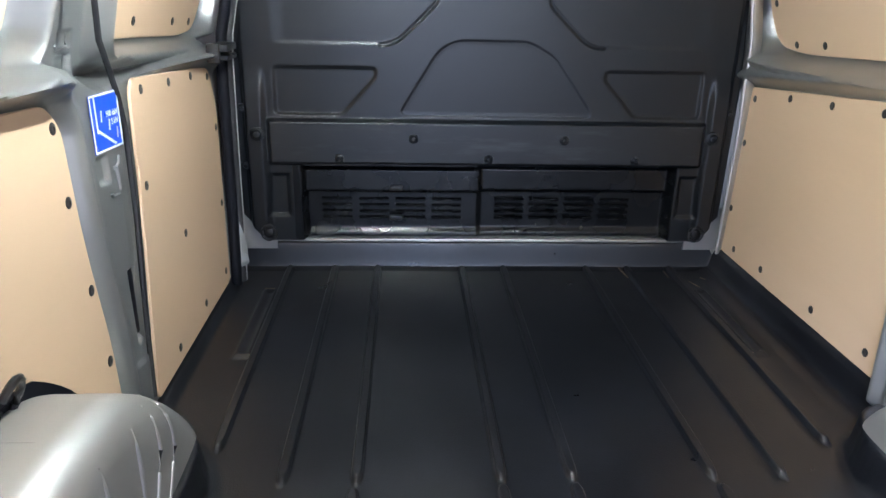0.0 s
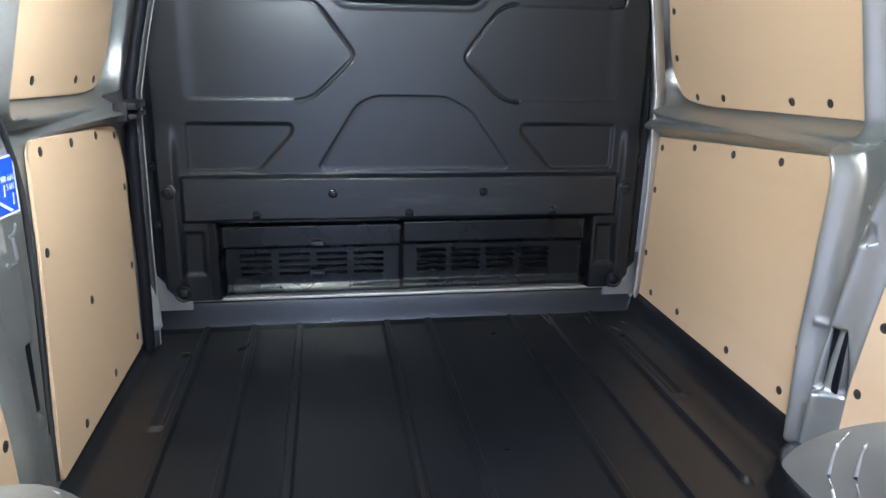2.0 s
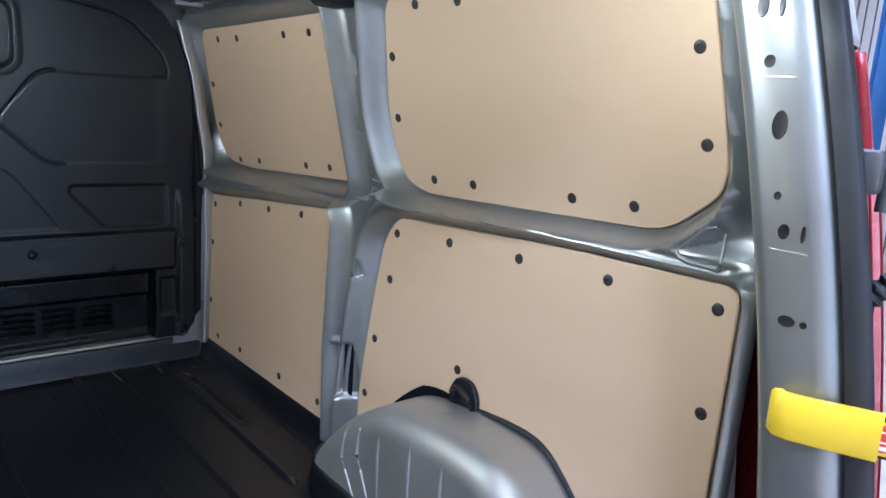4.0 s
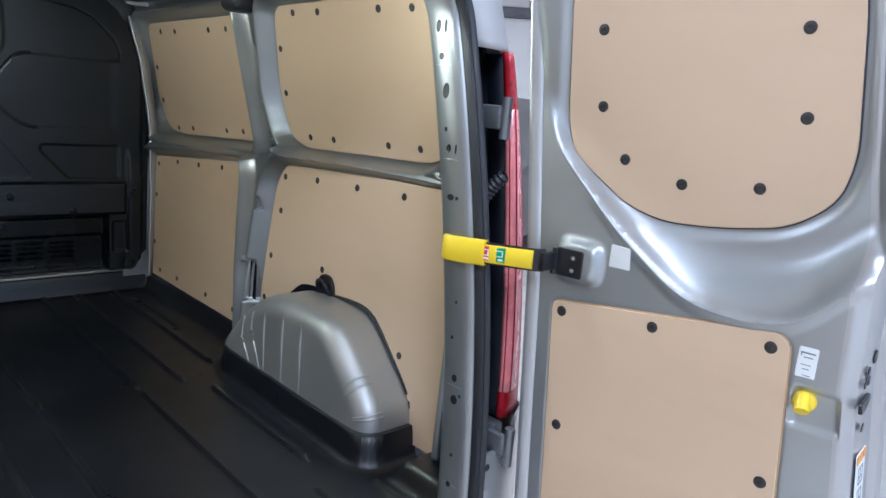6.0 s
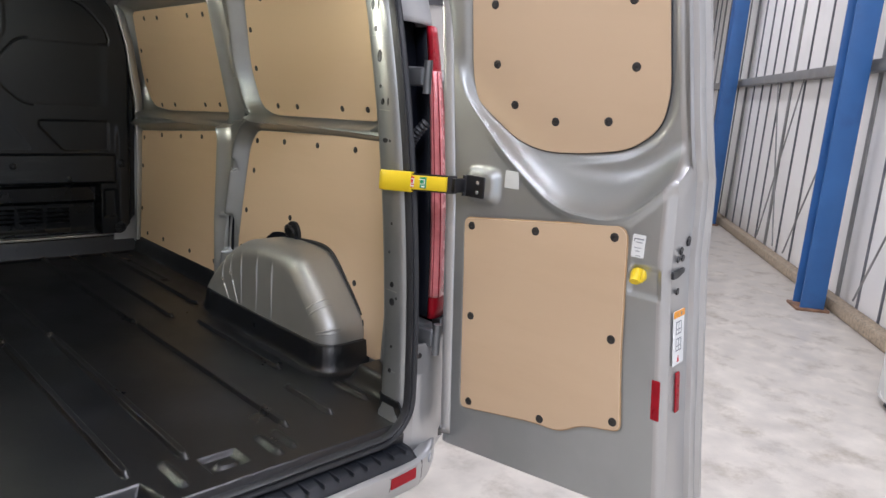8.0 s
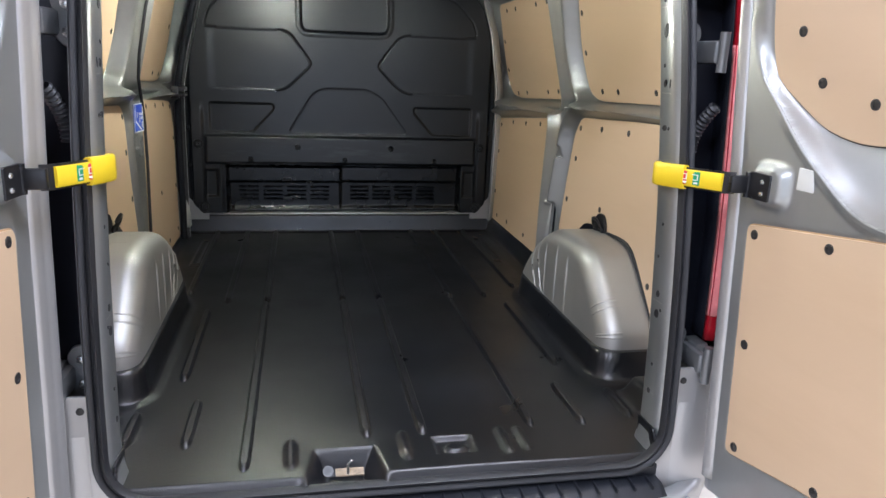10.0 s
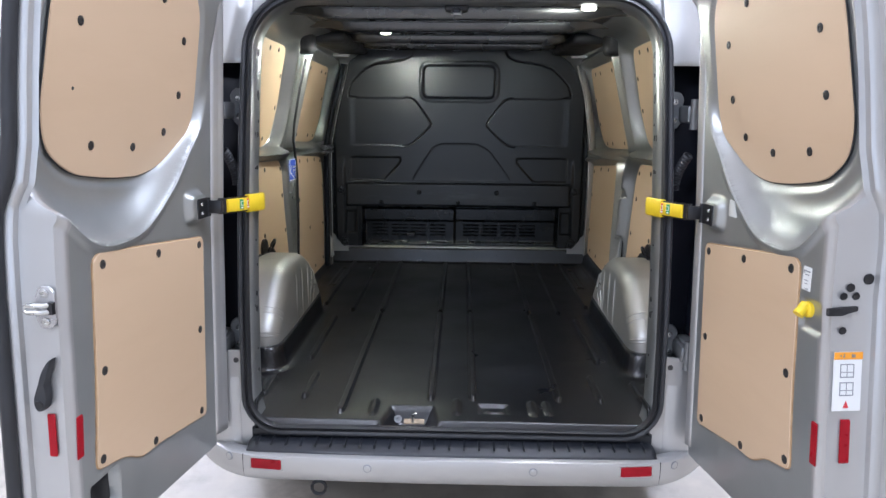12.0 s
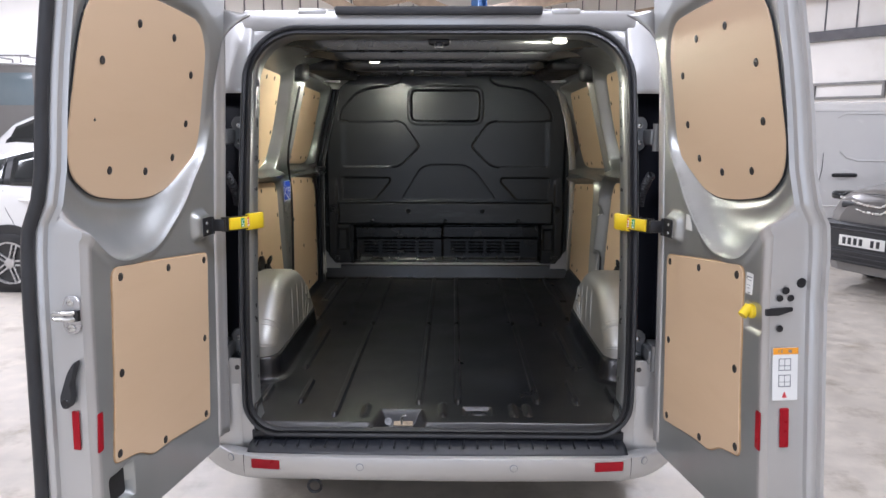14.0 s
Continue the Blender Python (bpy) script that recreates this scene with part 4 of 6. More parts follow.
# ---- rear doors ----
def rear_door(s, x0, slope, k):
    """An open rear door; s is the side, k stretches its width."""
    q = math.hypot(1, slope)
    ux, uy = slope / q, -1 / q
    wx, wy = -1 / q, -slope / q

    def at(u, w, z):
        return (s * (x0 + u * ux + w * wx), u * uy + w * wy, z)

    def hinge_u(z):
        return np.interp(z, [0.5, 1.3, 2.15], [0.055, 0.0, -0.10])

    def free_u(z):
        if s < 0:
            return np.interp(z, [0.5, 0.7, 1.25, 1.5, 2.15], [0.805, 0.80, 0.775, 0.755, 0.70])
        return np.interp(z, [0.5, 0.7, 1.25, 1.5, 2.15], [0.785, 0.765, 0.70, 0.69, 0.60])

    nz, na = 230, 130
    z = np.linspace(0, 1, nz)
    a = np.linspace(0, 1, na)
    kl = 1.0 if s > 0 else 1.12
    low_board = round_poly([(0.078 * kl, 1.258), (0.57 * kl, 1.317), (0.592 * kl, 1.30), (0.617 * kl, 0.97), (0.642 * kl, 0.778), (0.53 * kl, 0.755), (0.465 * kl, 0.712), (0.38 * kl, 0.710), (0.120 * kl, 0.668)], [0.02, 0.03, 0.03, 0.2, 0.02, 0.03, 0.03, 0.1, 0.02])
    up_board = round_poly([(u * kl, zz) for u, zz in [(0.048, 1.95), (0.090, 2.035), (0.19, 2.052), (0.43, 2.078), (0.54, 2.065), (0.585, 1.99), (0.602, 1.90), (0.625, 1.65), (0.607, 1.565), (0.53, 1.503), (0.40, 1.480), (0.285, 1.474), (0.20, 1.497), (0.125, 1.553), (0.065, 1.60), (0.050, 1.68)]],
                          [0.08, 0.05, 0.1, 0.1, 0.05, 0.05, 0.2, 0.2, 0.06, 0.06, 0.1, 0.08, 0.08, 0.1, 0.04, 0.05])

    def recess(u, zz):
        """Depth of the upper board, which leans in at the top and towards the hinges."""
        return np.maximum(0.063 - 0.14 * (zz - 1.57) + 0.09 * (u / k - 0.3), -0.03)

    def surface(u, zz):
        """Inner skin: flat below, dished round the upper board."""
        un = u / k
        soft = lambda xs, zs: sum(np.interp(un + o, xs, zs) for o in np.linspace(-0.06, 0.06, 13)) / 13
        keys = [-0.12, -0.05, 0.0, 0.07, 0.21, 0.38, 0.55, 0.63, 0.72]
        zh = soft(keys, [2.4, 2.1, 1.72, 1.60, 1.50, 1.468, 1.485, 1.53, 1.60])
        zl = soft(keys, [2.2, 1.86, 1.66, 1.58, 1.455, 1.335, 1.325, 1.37, 1.49])
        m = 1 - (1 - np.clip((zz - zl) / np.maximum(zh - zl, 0.02), 0, 1)) ** 2.0
        w = -recess(u, zz) * m
        w = w + 0.010 * np.sin(np.clip((zz - zl + 0.03) / 0.045, 0, 1) * math.pi) * step(0.10, 0.24, un)
        w = w + 0.010 * step(0.004, 0.03, sdf(u, zz, up_board)) * m
        w = w - 0.006 * (1 - step(-0.004, 0.006, sdf(u, zz, low_board)))
        boss = (np.abs((u - 0.135) / 0.056) ** 4 + np.abs((zz - 1.362) / 0.048) ** 4) ** 0.25
        w = np.maximum(w, -0.004 - 0.25 * step(1.0, 1.9, boss)) + 0.024 * (1 - step(0.72, 1.12, boss))
        rec = sdf(u, zz, round_poly([(0.612, 1.225), (0.69, 1.225), (0.70, 1.15), (0.612, 1.15)], 0.01))
        if s > 0:
            w = w - 0.010 * (1 - step(-0.008, 0.004, rec))
        else:
            low = sdf(u, zz, round_poly([(0.63, 0.745), (0.745, 0.745), (0.745, 0.645), (0.63, 0.645)], 0.01))
            w = w - 0.03 * (1 - step(-0.008, 0.004, low))
        return w

    cols = []
    tops = 2.14
    U = np.zeros((na, nz))
    Zc = np.zeros((na, nz))
    for i, t in enumerate(a):
        zz = 0.525 + 0.045 * t + z * (tops - 0.03 * t * t - 0.525 - 0.045 * t)
        Zc[i] = zz
        U[i] = hinge_u(zz) + t * (free_u(zz) - hinge_u(zz))
    W = surface(U, Zc)
    edge = np.minimum(a[:, None] / 0.03, 1) * np.minimum((1 - a[:, None]) / 0.02, 1)
    W = W - 0.008 * (1 - edge) ** 2
    q3 = np.stack([s * (x0 + U * ux + W * wx), U * uy + W * wy, Zc], -1)
    cols += [q3[i] for i in range(na)]

    def column(u_of, w_of, t):
        zz = 0.525 + 0.045 * t + z * (tops - 0.03 * t * t - 0.525 - 0.045 * t)
        u, w = u_of(zz), w_of(zz)
        return np.stack([s * (x0 + u * ux + w * wx), u * uy + w * wy, zz], -1)

    we = lambda zz: surface(free_u(zz), zz)
    deep = -0.098 if s > 0 else -0.086
    belly = lambda zz: deep + np.interp(zz, [0.6, 0.75, 1.38, 1.45, 1.50, 1.59, 1.735, 1.85, 2.03, 2.14], [-0.030, -0.018, -0.018, -0.012, 0.014, 0.028, 0.035, 0.044, 0.064, 0.075])
    cols += [column(lambda zz: free_u(zz) + 0.010, lambda zz: we(zz) - 0.012, 1),
             column(lambda zz: free_u(zz) + 0.014, lambda zz: we(zz) * 0.6 - 0.045, 1),
             column(lambda zz: free_u(zz) + 0.016, lambda zz: belly(zz) + 0.025, 1),
             column(lambda zz: free_u(zz) + 0.020, lambda zz: belly(zz) + 0.012, 1),
             column(lambda zz: free_u(zz) + 0.034, lambda zz: belly(zz) + 0.010, 1),
             column(lambda zz: free_u(zz) + 0.040, lambda zz: belly(zz) + 0.002, 1),
             column(lambda zz: free_u(zz) + 0.040, lambda zz: belly(zz) - 0.014, 1),
             column(lambda zz: free_u(zz) + 0.052, lambda zz: belly(zz) - 0.018, 1),
             column(lambda zz: free_u(zz) + 0.054, lambda zz: belly(zz) - 0.026, 1),
             column(lambda zz: 0.5 * free_u(zz), lambda zz: belly(zz) - 0.036, 0.5),
             column(lambda zz: hinge_u(zz) - 0.03, lambda zz: belly(zz) - 0.030, 0),
             column(lambda zz: hinge_u(zz) - 0.035, lambda zz: belly(zz) - 0.015, 0),
             column(lambda zz: hinge_u(zz) - 0.012, lambda zz: belly(zz) * 0.6, 0),
             column(lambda zz: hinge_u(zz) - 0.004, lambda zz: 0 * zz - 0.02, 0)]
    P = np.array(cols)
    v, f = grid(P, flip=s < 0, closed=True)
    n = len(cols)
    bottom, top = [i * nz for i in range(n)], [i * nz + nz - 1 for i in range(n)]
    f += [tuple(bottom), tuple(reversed(top))] if s > 0 else [tuple(reversed(bottom)), tuple(top)]
    door = part("rear_door", (v, f), SILVER, VAN, "silver open rear door lined with two plywood boards", sharp=45)
    door.data.materials.append(DOOR_GREY)
    inner = (na - 5) * (nz - 1)
    door.data.polygons.foreach_set("material_index", [1 if 4 * (nz - 1) <= i < inner else 0 for i in range(len(f))])

    def on(u, zz, c):
        w = float(surface(np.array([u]), np.array([zz]))[0])
        return at(u, w + c, zz)

    def low_place(u, zz, c):
        return at(u, -0.003 + c, zz)

    def up_place(u, zz, c):
        return at(u, -float(recess(u, zz)) + 0.003 + c, zz)

    part("plywood_board", slab(low_board, low_place, 0.007), PLY, door, "tan coated plywood board with a notched lower edge")
    part("plywood_board", slab(up_board, up_place, 0.007), PLY, door, "tan coated plywood board with rounded corners")
    # thin black tube draws the shadow line round the upper board
    part("board_outline", tube([up_place(u, zz, 0.001) for u, zz in up_board], 0.003, 6, True), RUBBER, door)
    part("board_outline", tube([low_place(u, zz, 0.002) for u, zz in low_board], 0.003, 6, True), PLY_EDGE, door)
    nw = Vector((s * wx, wy, 0))
    for u, zz in [(0.106 * kl, 1.238), (0.325 * kl, 1.26), (0.56 * kl, 1.286), (0.130 * kl, 0.965), (0.586 * kl, 1.018), (0.15 * kl, 0.695), (0.402 * kl, 0.727), (0.620 * kl, 0.797)]:
        piece("screw", CAP_MESH, facing(low_place(u, zz, 0.0068), nw), door)
    up_n = (nw + Vector((0, 0, -0.12))).normalized()
    for u, zz in [(0.220 * kl, 1.968), (0.378 * kl, 1.987), (0.516 * kl, 1.872), (0.533 * kl, 1.713), (0.468 * kl, 1.572), (0.316 * kl, 1.559), (0.189 * kl, 1.596), (0.131 * kl, 1.704), (0.122 * kl, 1.862)]:
        piece("screw", CAP_MESH, facing(up_place(u, zz, 0.0068), up_n) @ Matrix.Scale(0.4 if s < 0 and abs(zz - 1.713) < 0.001 else 1.0, 4), door)

    # free edge of the door: face seen end on
    def end(w, zz, c):
        w = w if s > 0 else 0.78 * w
        return at(float(free_u(zz)) + 0.0165 + c, w, zz)

    ue = Vector((s * ux, uy, 0))
    hole = mesh_data("edge_hole", *lathe([(0.0105, 0), (0.0095, 0.002), (0.007, 0.002)], 14))
    hole.materials.append(BLACK_STEEL)
    e0 = float(free_u(0.84))
    part("edge_reflector", slab(round_poly([(-0.040, 0.86), (-0.064, 0.86), (-0.064, 0.965), (-0.040, 0.965)], 0.003), end, 0.003), RED, door, "red reflective strip on the door edge")
    part("inner_reflector", slab(round_poly([(e0 - 0.030, 0.84), (e0 - 0.008, 0.84), (e0 - 0.018, 0.945), (e0 - 0.040, 0.945)], 0.003), on, 0.003), RED, door, "red reflective strip inside the door")
    if s > 0:
        for w, zz, r in [(-0.050, 1.275, 1), (-0.035, 1.255, 0.9), (-0.065, 1.255, 0.9), (-0.036, 1.175, 0.9), (-0.092, 1.295, 1.3)]:
            piece("edge_hole", hole, facing(end(w, zz, 0.0005), ue) @ Matrix.Scale(r, 4), door)
        slot = part("latch", slab(round_poly([(0.006, 1.228), (-0.070, 1.232), (-0.070, 1.222), (-0.03, 1.210), (0.006, 1.210)], 0.004), end, 0.006), BLACK_STEEL, door, "black latch slot in the door edge")
        lab = part("warning_label", slab(round_poly([(-0.018, 0.985), (-0.088, 0.985), (-0.088, 1.125), (-0.018, 1.125)], 0.003), end, 0.001), WHITE_LABEL, door, "white warning label with orange band and small drawings")
        text_bars("label_band", lambda a, b, c: end(a, b, c + 0.0012), [(-0.018, -0.088, 1.108, 1.125)], ORANGE_LABEL, door)
        rows = []
        for z0, z1 in ((1.065, 1.095), (1.022, 1.052)):
            rows += [(-0.034, -0.068, z1, z1 + 0.0022), (-0.034, -0.068, z0, z0 + 0.0022), (-0.034, -0.036, z0, z1), (-0.066, -0.068, z0, z1), (-0.050, -0.0515, z0, z1), (-0.034, -0.068, z0 + 0.012, z0 + 0.0135)]
        text_bars("label_print", lambda a, b, c: end(a, b, c + 0.0012), rows, GREY_PRINT, door)
        part("label_sign", slab([(-0.044, 0.993), (-0.058, 0.993), (-0.051, 1.010)], lambda a, b, c: end(a, b, c + 0.0012), 0.0007, 0.0002), RED_LABEL, door)
        text_bars("label_sign", lambda a, b, c: end(a, b, c + 0.0012), [(-0.032, -0.036, 1.114, 1.119), (-0.040, -0.044, 1.112, 1.121), (-0.060, -0.070, 1.112, 1.120)], GREY_PRINT, door)
        # inside labels and pull
        part("paper_label", slab(round_poly([(0.205, 1.365), (0.255, 1.365), (0.255, 1.415), (0.205, 1.415)], 0.003), on, 0.001), WHITE_LABEL, door, "small white paper label")
        text_bars("label_print", lambda a, b, c: on(a, b, c + 0.0012), [(0.215, 0.245, 1.378, 1.380), (0.222, 0.224, 1.378, 1.40), (0.224, 0.24, 1.395, 1.397)], GREY_PRINT, door)
        part("instruction_label", slab(round_poly([(0.607, 1.245), (0.642, 1.245), (0.642, 1.305), (0.607, 1.305)], 0.004), on, 0.001), WHITE_LABEL, door, "white instruction label with small drawings")
        text_bars("label_print", lambda a, b, c: on(a, b, c + 0.0012), [(0.612, 0.637, 1.292, 1.295), (0.612, 0.614, 1.287, 1.295), (0.618, 0.634, 1.284, 1.286), (0.615, 0.632, 1.270, 1.2715), (0.618, 0.630, 1.262, 1.2635), (0.620, 0.634, 1.250, 1.2515)], GREY_PRINT, door)
        c0 = Vector(on(0.632, 1.20, 0.0))
        grip = [tuple(Vector(on(0.630 + 0.005 * t, 1.212 - 0.024 * t, 0.008 + 0.022 * t))) for t in np.linspace(0, 1, 7)]
        part("pull_knob", join(tube(grip, 0.0135, 14), moved(lathe([(0.021, 0), (0.020, 0.008), (0.015, 0.012)], 18), facing(c0, nw))), YELLOW, door, "yellow plastic inside door release")
    else:
        # lock claw, curved black handle and rubber edge seal of the left-hand door
        plate = part("lock_plate", slab(round_poly([(-0.026, 1.172), (-0.058, 1.172), (-0.072, 1.188), (-0.072, 1.254), (-0.058, 1.270), (-0.026, 1.270), (-0.010, 1.254), (-0.010, 1.188)], 0.008), end, 0.006, 0.0015), ALLOY, door, "steel lock striker plate on the door edge")
        part("lock_notch", slab([(-0.010, 1.208), (-0.026, 1.208), (-0.026, 1.236), (-0.010, 1.236)], lambda a, b, c: end(a, b, c + 0.0055), 0.012, 0.001), BLACK_STEEL, plate)
        part("lock_claw", join(tube([end(-0.020, 1.214, 0.008), end(-0.030, 1.214, 0.022), end(-0.080, 1.214, 0.026), end(-0.088, 1.218, 0.026), end(-0.088, 1.226, 0.026), end(-0.080, 1.230, 0.026), end(-0.030, 1.230, 0.022), end(-0.020, 1.230, 0.008)], 0.0058, 10)), STEEL, plate, "bright steel striker loop")
        screw_head = mesh_data("plate_screw", *lathe([(0.0105, 0), (0.010, 0.003), (0.007, 0.0042), (0.004, 0.0042), (0.0035, 0.0025)], 14))
        screw_head.materials.append(STEEL)
        for zz in (1.188, 1.254):
            piece("plate_screw", screw_head, facing(end(-0.042, zz, 0.0055), ue), plate)
        handle = [(-0.022, 1.105), (-0.030, 1.10), (-0.048, 1.075), (-0.062, 1.035), (-0.072, 1.0), (-0.066, 0.975), (-0.045, 0.980), (-0.036, 1.01), (-0.040, 1.045), (-0.028, 1.08)]
        part("door_handle", slab(round_poly([(w * 1.3 + 0.004, zz) for w, zz in handle], 0.02), end, 0.022, 0.005), RUBBER, door, "curved black plastic release handle")
        piece("edge_hole", hole, facing(end(-0.068, 0.995, 0.022), ue), door)
        zz = np.linspace(0.58, 2.10, 40)
        part("edge_seal", tube([at(float(free_u(t)) + 0.048, float(belly(np.array(t))) - 0.022, t) for t in zz], 0.0165, 10), RUBBER, door, "black rubber seal along the door edge")
        part("lower_recess_trim", slab(round_poly([(0.64, 0.735), (0.66, 0.738), (0.735, 0.725), (0.735, 0.652), (0.64, 0.652)], 0.012), on, 0.006), BLACK_STEEL, door)
    # rolled flange along the hinge edge
    zf = np.linspace(0.56, 2.08, 50)
    roll = [(0.02, -0.004), (0.006, 0.004), (-0.012, 0.006), (-0.022, 0.009), (-0.03, 0.014), (-0.040, 0.014), (-0.046, 0.006)]
    if s > 0:
        roll = [(0.036, -0.004), (0.029, 0.002), (0.022, 0.004), (0.016, 0.006), (0.011, 0.007), (0.006, 0.006), (0.004, 0.001)]
    fl = np.array([[at(float(hinge_u(t)) + du, dw, t) for du, dw in roll] for t in zf])
    pressing("hinge_flange", fl, SILVER, door, "", flip=s < 0, thick=0.003)
    # pressed ridge sweeping under the upper board
    keys = [-0.12, -0.05, 0.0, 0.07, 0.21, 0.38, 0.55, 0.63, 0.72]
    smile = []
    for un in np.linspace(0.05, 0.655, 40):
        zr = sum(float(np.interp(un + o, keys, [2.2, 1.86, 1.66, 1.58, 1.455, 1.335, 1.325, 1.37, 1.49])) for o in np.linspace(-0.06, 0.06, 13)) / 13
        smile.append(on(un * k, zr - 0.006, -0.0035))
    part("pressed_ridge", tube(smile, 0.0045, 10), DOOR_GREY, door)
    if s > 0:
        piece("edge_hole", hole, facing(on(0.555, 2.085, 0.001), nw) @ Matrix.Scale(1.9, 4), door)
    # flared top corner over the hinge
    flare = np.array([[at(float(hinge_u(1.93 + 0.19 * t)) - 0.012 + 0.02 * v * t, -0.03 + v * (0.03 + 0.125 * t ** 2.2), 1.93 + 0.19 * t - 0.035 * v * t ** 2) for v in np.linspace(0, 1, 8)] for t in np.linspace(0, 1, 16)])
    pressing("top_flare", flare, SILVER, door, "", flip=s > 0, thick=0.010)

    # check strap between door and pillar
    strap = thing("check_strap", "yellow door check strap with black hinge bracket", "door check", "door check straps")
    part("bracket", slab(round_poly([(0.085, 1.325), (0.155, 1.325), (0.155, 1.388), (0.085, 1.388)], 0.006), lambda a, b, c: at(a, 0.018 + c, b), 0.010), BLACK_STEEL, strap, "black steel bracket")
    rivet = mesh_data("rivet", *lathe([(0.006, 0), (0.005, 0.003), (0.002, 0.004)], 10))
    rivet.materials.append(STEEL)
    for zz in (1.342, 1.370):
        piece("rivet", rivet, facing(at(0.132, 0.0285, zz), nw), strap)
    part("link", join(rbox(s * 0.762, -0.086, 1.356, 0.05, 0.016, 0.042, 0.004), moved(lathe([(0.007, -0.03), (0.007, 0.03)], 12), pose(s * 0.782, -0.088, 1.356))), BLACK_STEEL, strap, "black steel hinge link")

    def ribbon(path, half, thick):
        """A flat bar on edge along a plan path."""
        rows = []
        for i, (x, y) in enumerate(path):
            (xa, ya), (xb, yb) = path[max(i - 1, 0)], path[min(i + 1, len(path) - 1)]
            d = math.hypot(xb - xa, yb - ya)
            nx, ny = -(yb - ya) / d * thick, (xb - xa) / d * thick
            h, e = half, 0.005
            ring = [(nx * 0.6, -h), (nx, -h + e), (nx, h - e), (nx * 0.6, h), (-nx * 0.6, h), (-nx, h - e), (-nx, -h + e), (-nx * 0.6, -h)]
            rows.append([(s * (x + a), y + (ny * a / nx if abs(nx) > 1e-9 else 0), 1.357 - 0.06 * (y + 0.07) + b) for a, b in ring])
        R = np.array(rows)
        v2, f2 = grid(np.concatenate([R, R[:, :1]], 1), flip=s < 0)
        m = R.shape[1] + 1
        f2 += [tuple(range(m - 1)) if s < 0 else tuple(range(m - 1))[::-1], tuple((len(path) - 1) * m + i for i in range(m - 1))]
        return v2, f2

    part("strap_core", ribbon([(0.752, -0.084), (0.735, -0.072), (0.718, -0.02), (0.704, 0.03), (0.694, 0.08), (0.687, 0.12)], 0.026, 0.003), BLACK_STEEL, strap, "black edge of the strap")
    part("strap_arm", ribbon([(0.730, -0.068), (0.715, -0.015), (0.702, 0.03), (0.694, 0.07)], 0.021, 0.006), YELLOW, strap, "yellow plastic strap")
    part("strap_cap", ribbon([(0.699, 0.048), (0.690, 0.085), (0.682, 0.12), (0.677, 0.145), (0.679, 0.162), (0.688, 0.170)], 0.030, 0.009), YELLOW, strap, "thicker yellow end cap")

    def face(a, b, c):
        x, y = 0.7235 - 0.026 * a / 0.1, -0.045 + 0.1 * a / 0.1
        return (s * (x - (0.0068 + c) * 0.95), y - (0.0068 + c) * 0.3, b - 0.06 * (y + 0.07))

    for am, mat in ((0.092, RED_LABEL), (0.056, GREEN_LABEL)):
        part("symbol_sticker", slab(round_poly([(am - 0.016, 1.340), (am + 0.016, 1.340), (am + 0.016, 1.375), (am - 0.016, 1.375)], 0.002), face, 0.0008), mat, strap, "small sticker with white symbol")
        text_bars("symbol", lambda a, b, c: face(a, b, c + 0.0009), [(am - 0.010, am + 0.010, 1.366, 1.368), (am - 0.010, am - 0.007, 1.354, 1.368), (am - 0.010, am + 0.006, 1.353, 1.355), (am - 0.010, am + 0.002, 1.344, 1.349)], WHITE_LABEL, strap)
    # hinges between the body and the door
    for zz in (0.862, 1.668):
        y = float(lean(zz))
        lobes = round_poly([(0.735, zz - 0.062), (0.775, zz - 0.066), (0.800, zz - 0.03), (0.788, zz + 0.004), (0.800, zz + 0.04), (0.782, zz + 0.068), (0.735, zz + 0.062)], 0.022)
        hinge = part("door_hinge", join(slab(lobes, lambda a, b, c: (s * a, y + 0.075 - c, b), 0.012, 0.003), rbox(s * 0.795, y + 0.02, zz - 0.01, 0.026, 0.11, 0.058, 0.010), moved(lathe([(0.013, -0.05), (0.013, 0.05)], 14), pose(s * 0.803, y - 0.04, zz - 0.01))), HINGE_STEEL, VAN, "grey steel door hinge with two bolts")
        for d in (-0.03, 0.032):
            piece("hinge_bolt", rivet, facing((s * 0.766, y + 0.0632, zz + d), (0, -1, 0)) @ Matrix.Scale(2.0, 4), hinge)
    # wiring bellows
    rows = []
    for t in np.linspace(0, 1, 57):
        c = Vector((s * (0.762 + 0.022 * t * t), 0.15 - 0.06 * t * t, 1.40 + 0.125 * t))
        ax = Vector((s * 0.044 * t, -0.12 * t, 0.125)).normalized()
        e1 = ax.cross(Vector((0, 1, 0))).normalized()
        e2 = e1.cross(ax)
        r = 0.015 + 0.0025 * math.sin(t * 80)
        rows.append([tuple(c + r * (math.cos(a) * e1 + math.sin(a) * e2)) for a in np.linspace(0, 2 * math.pi, 13)])
    part("wiring_bellows", grid(np.array(rows)), RUBBER, VAN, "black ribbed cable sleeve")
    return door


rear_door(1, 0.801, 0.1095, 1.0)
rear_door(-1, 0.80, 0.104, 1.12)


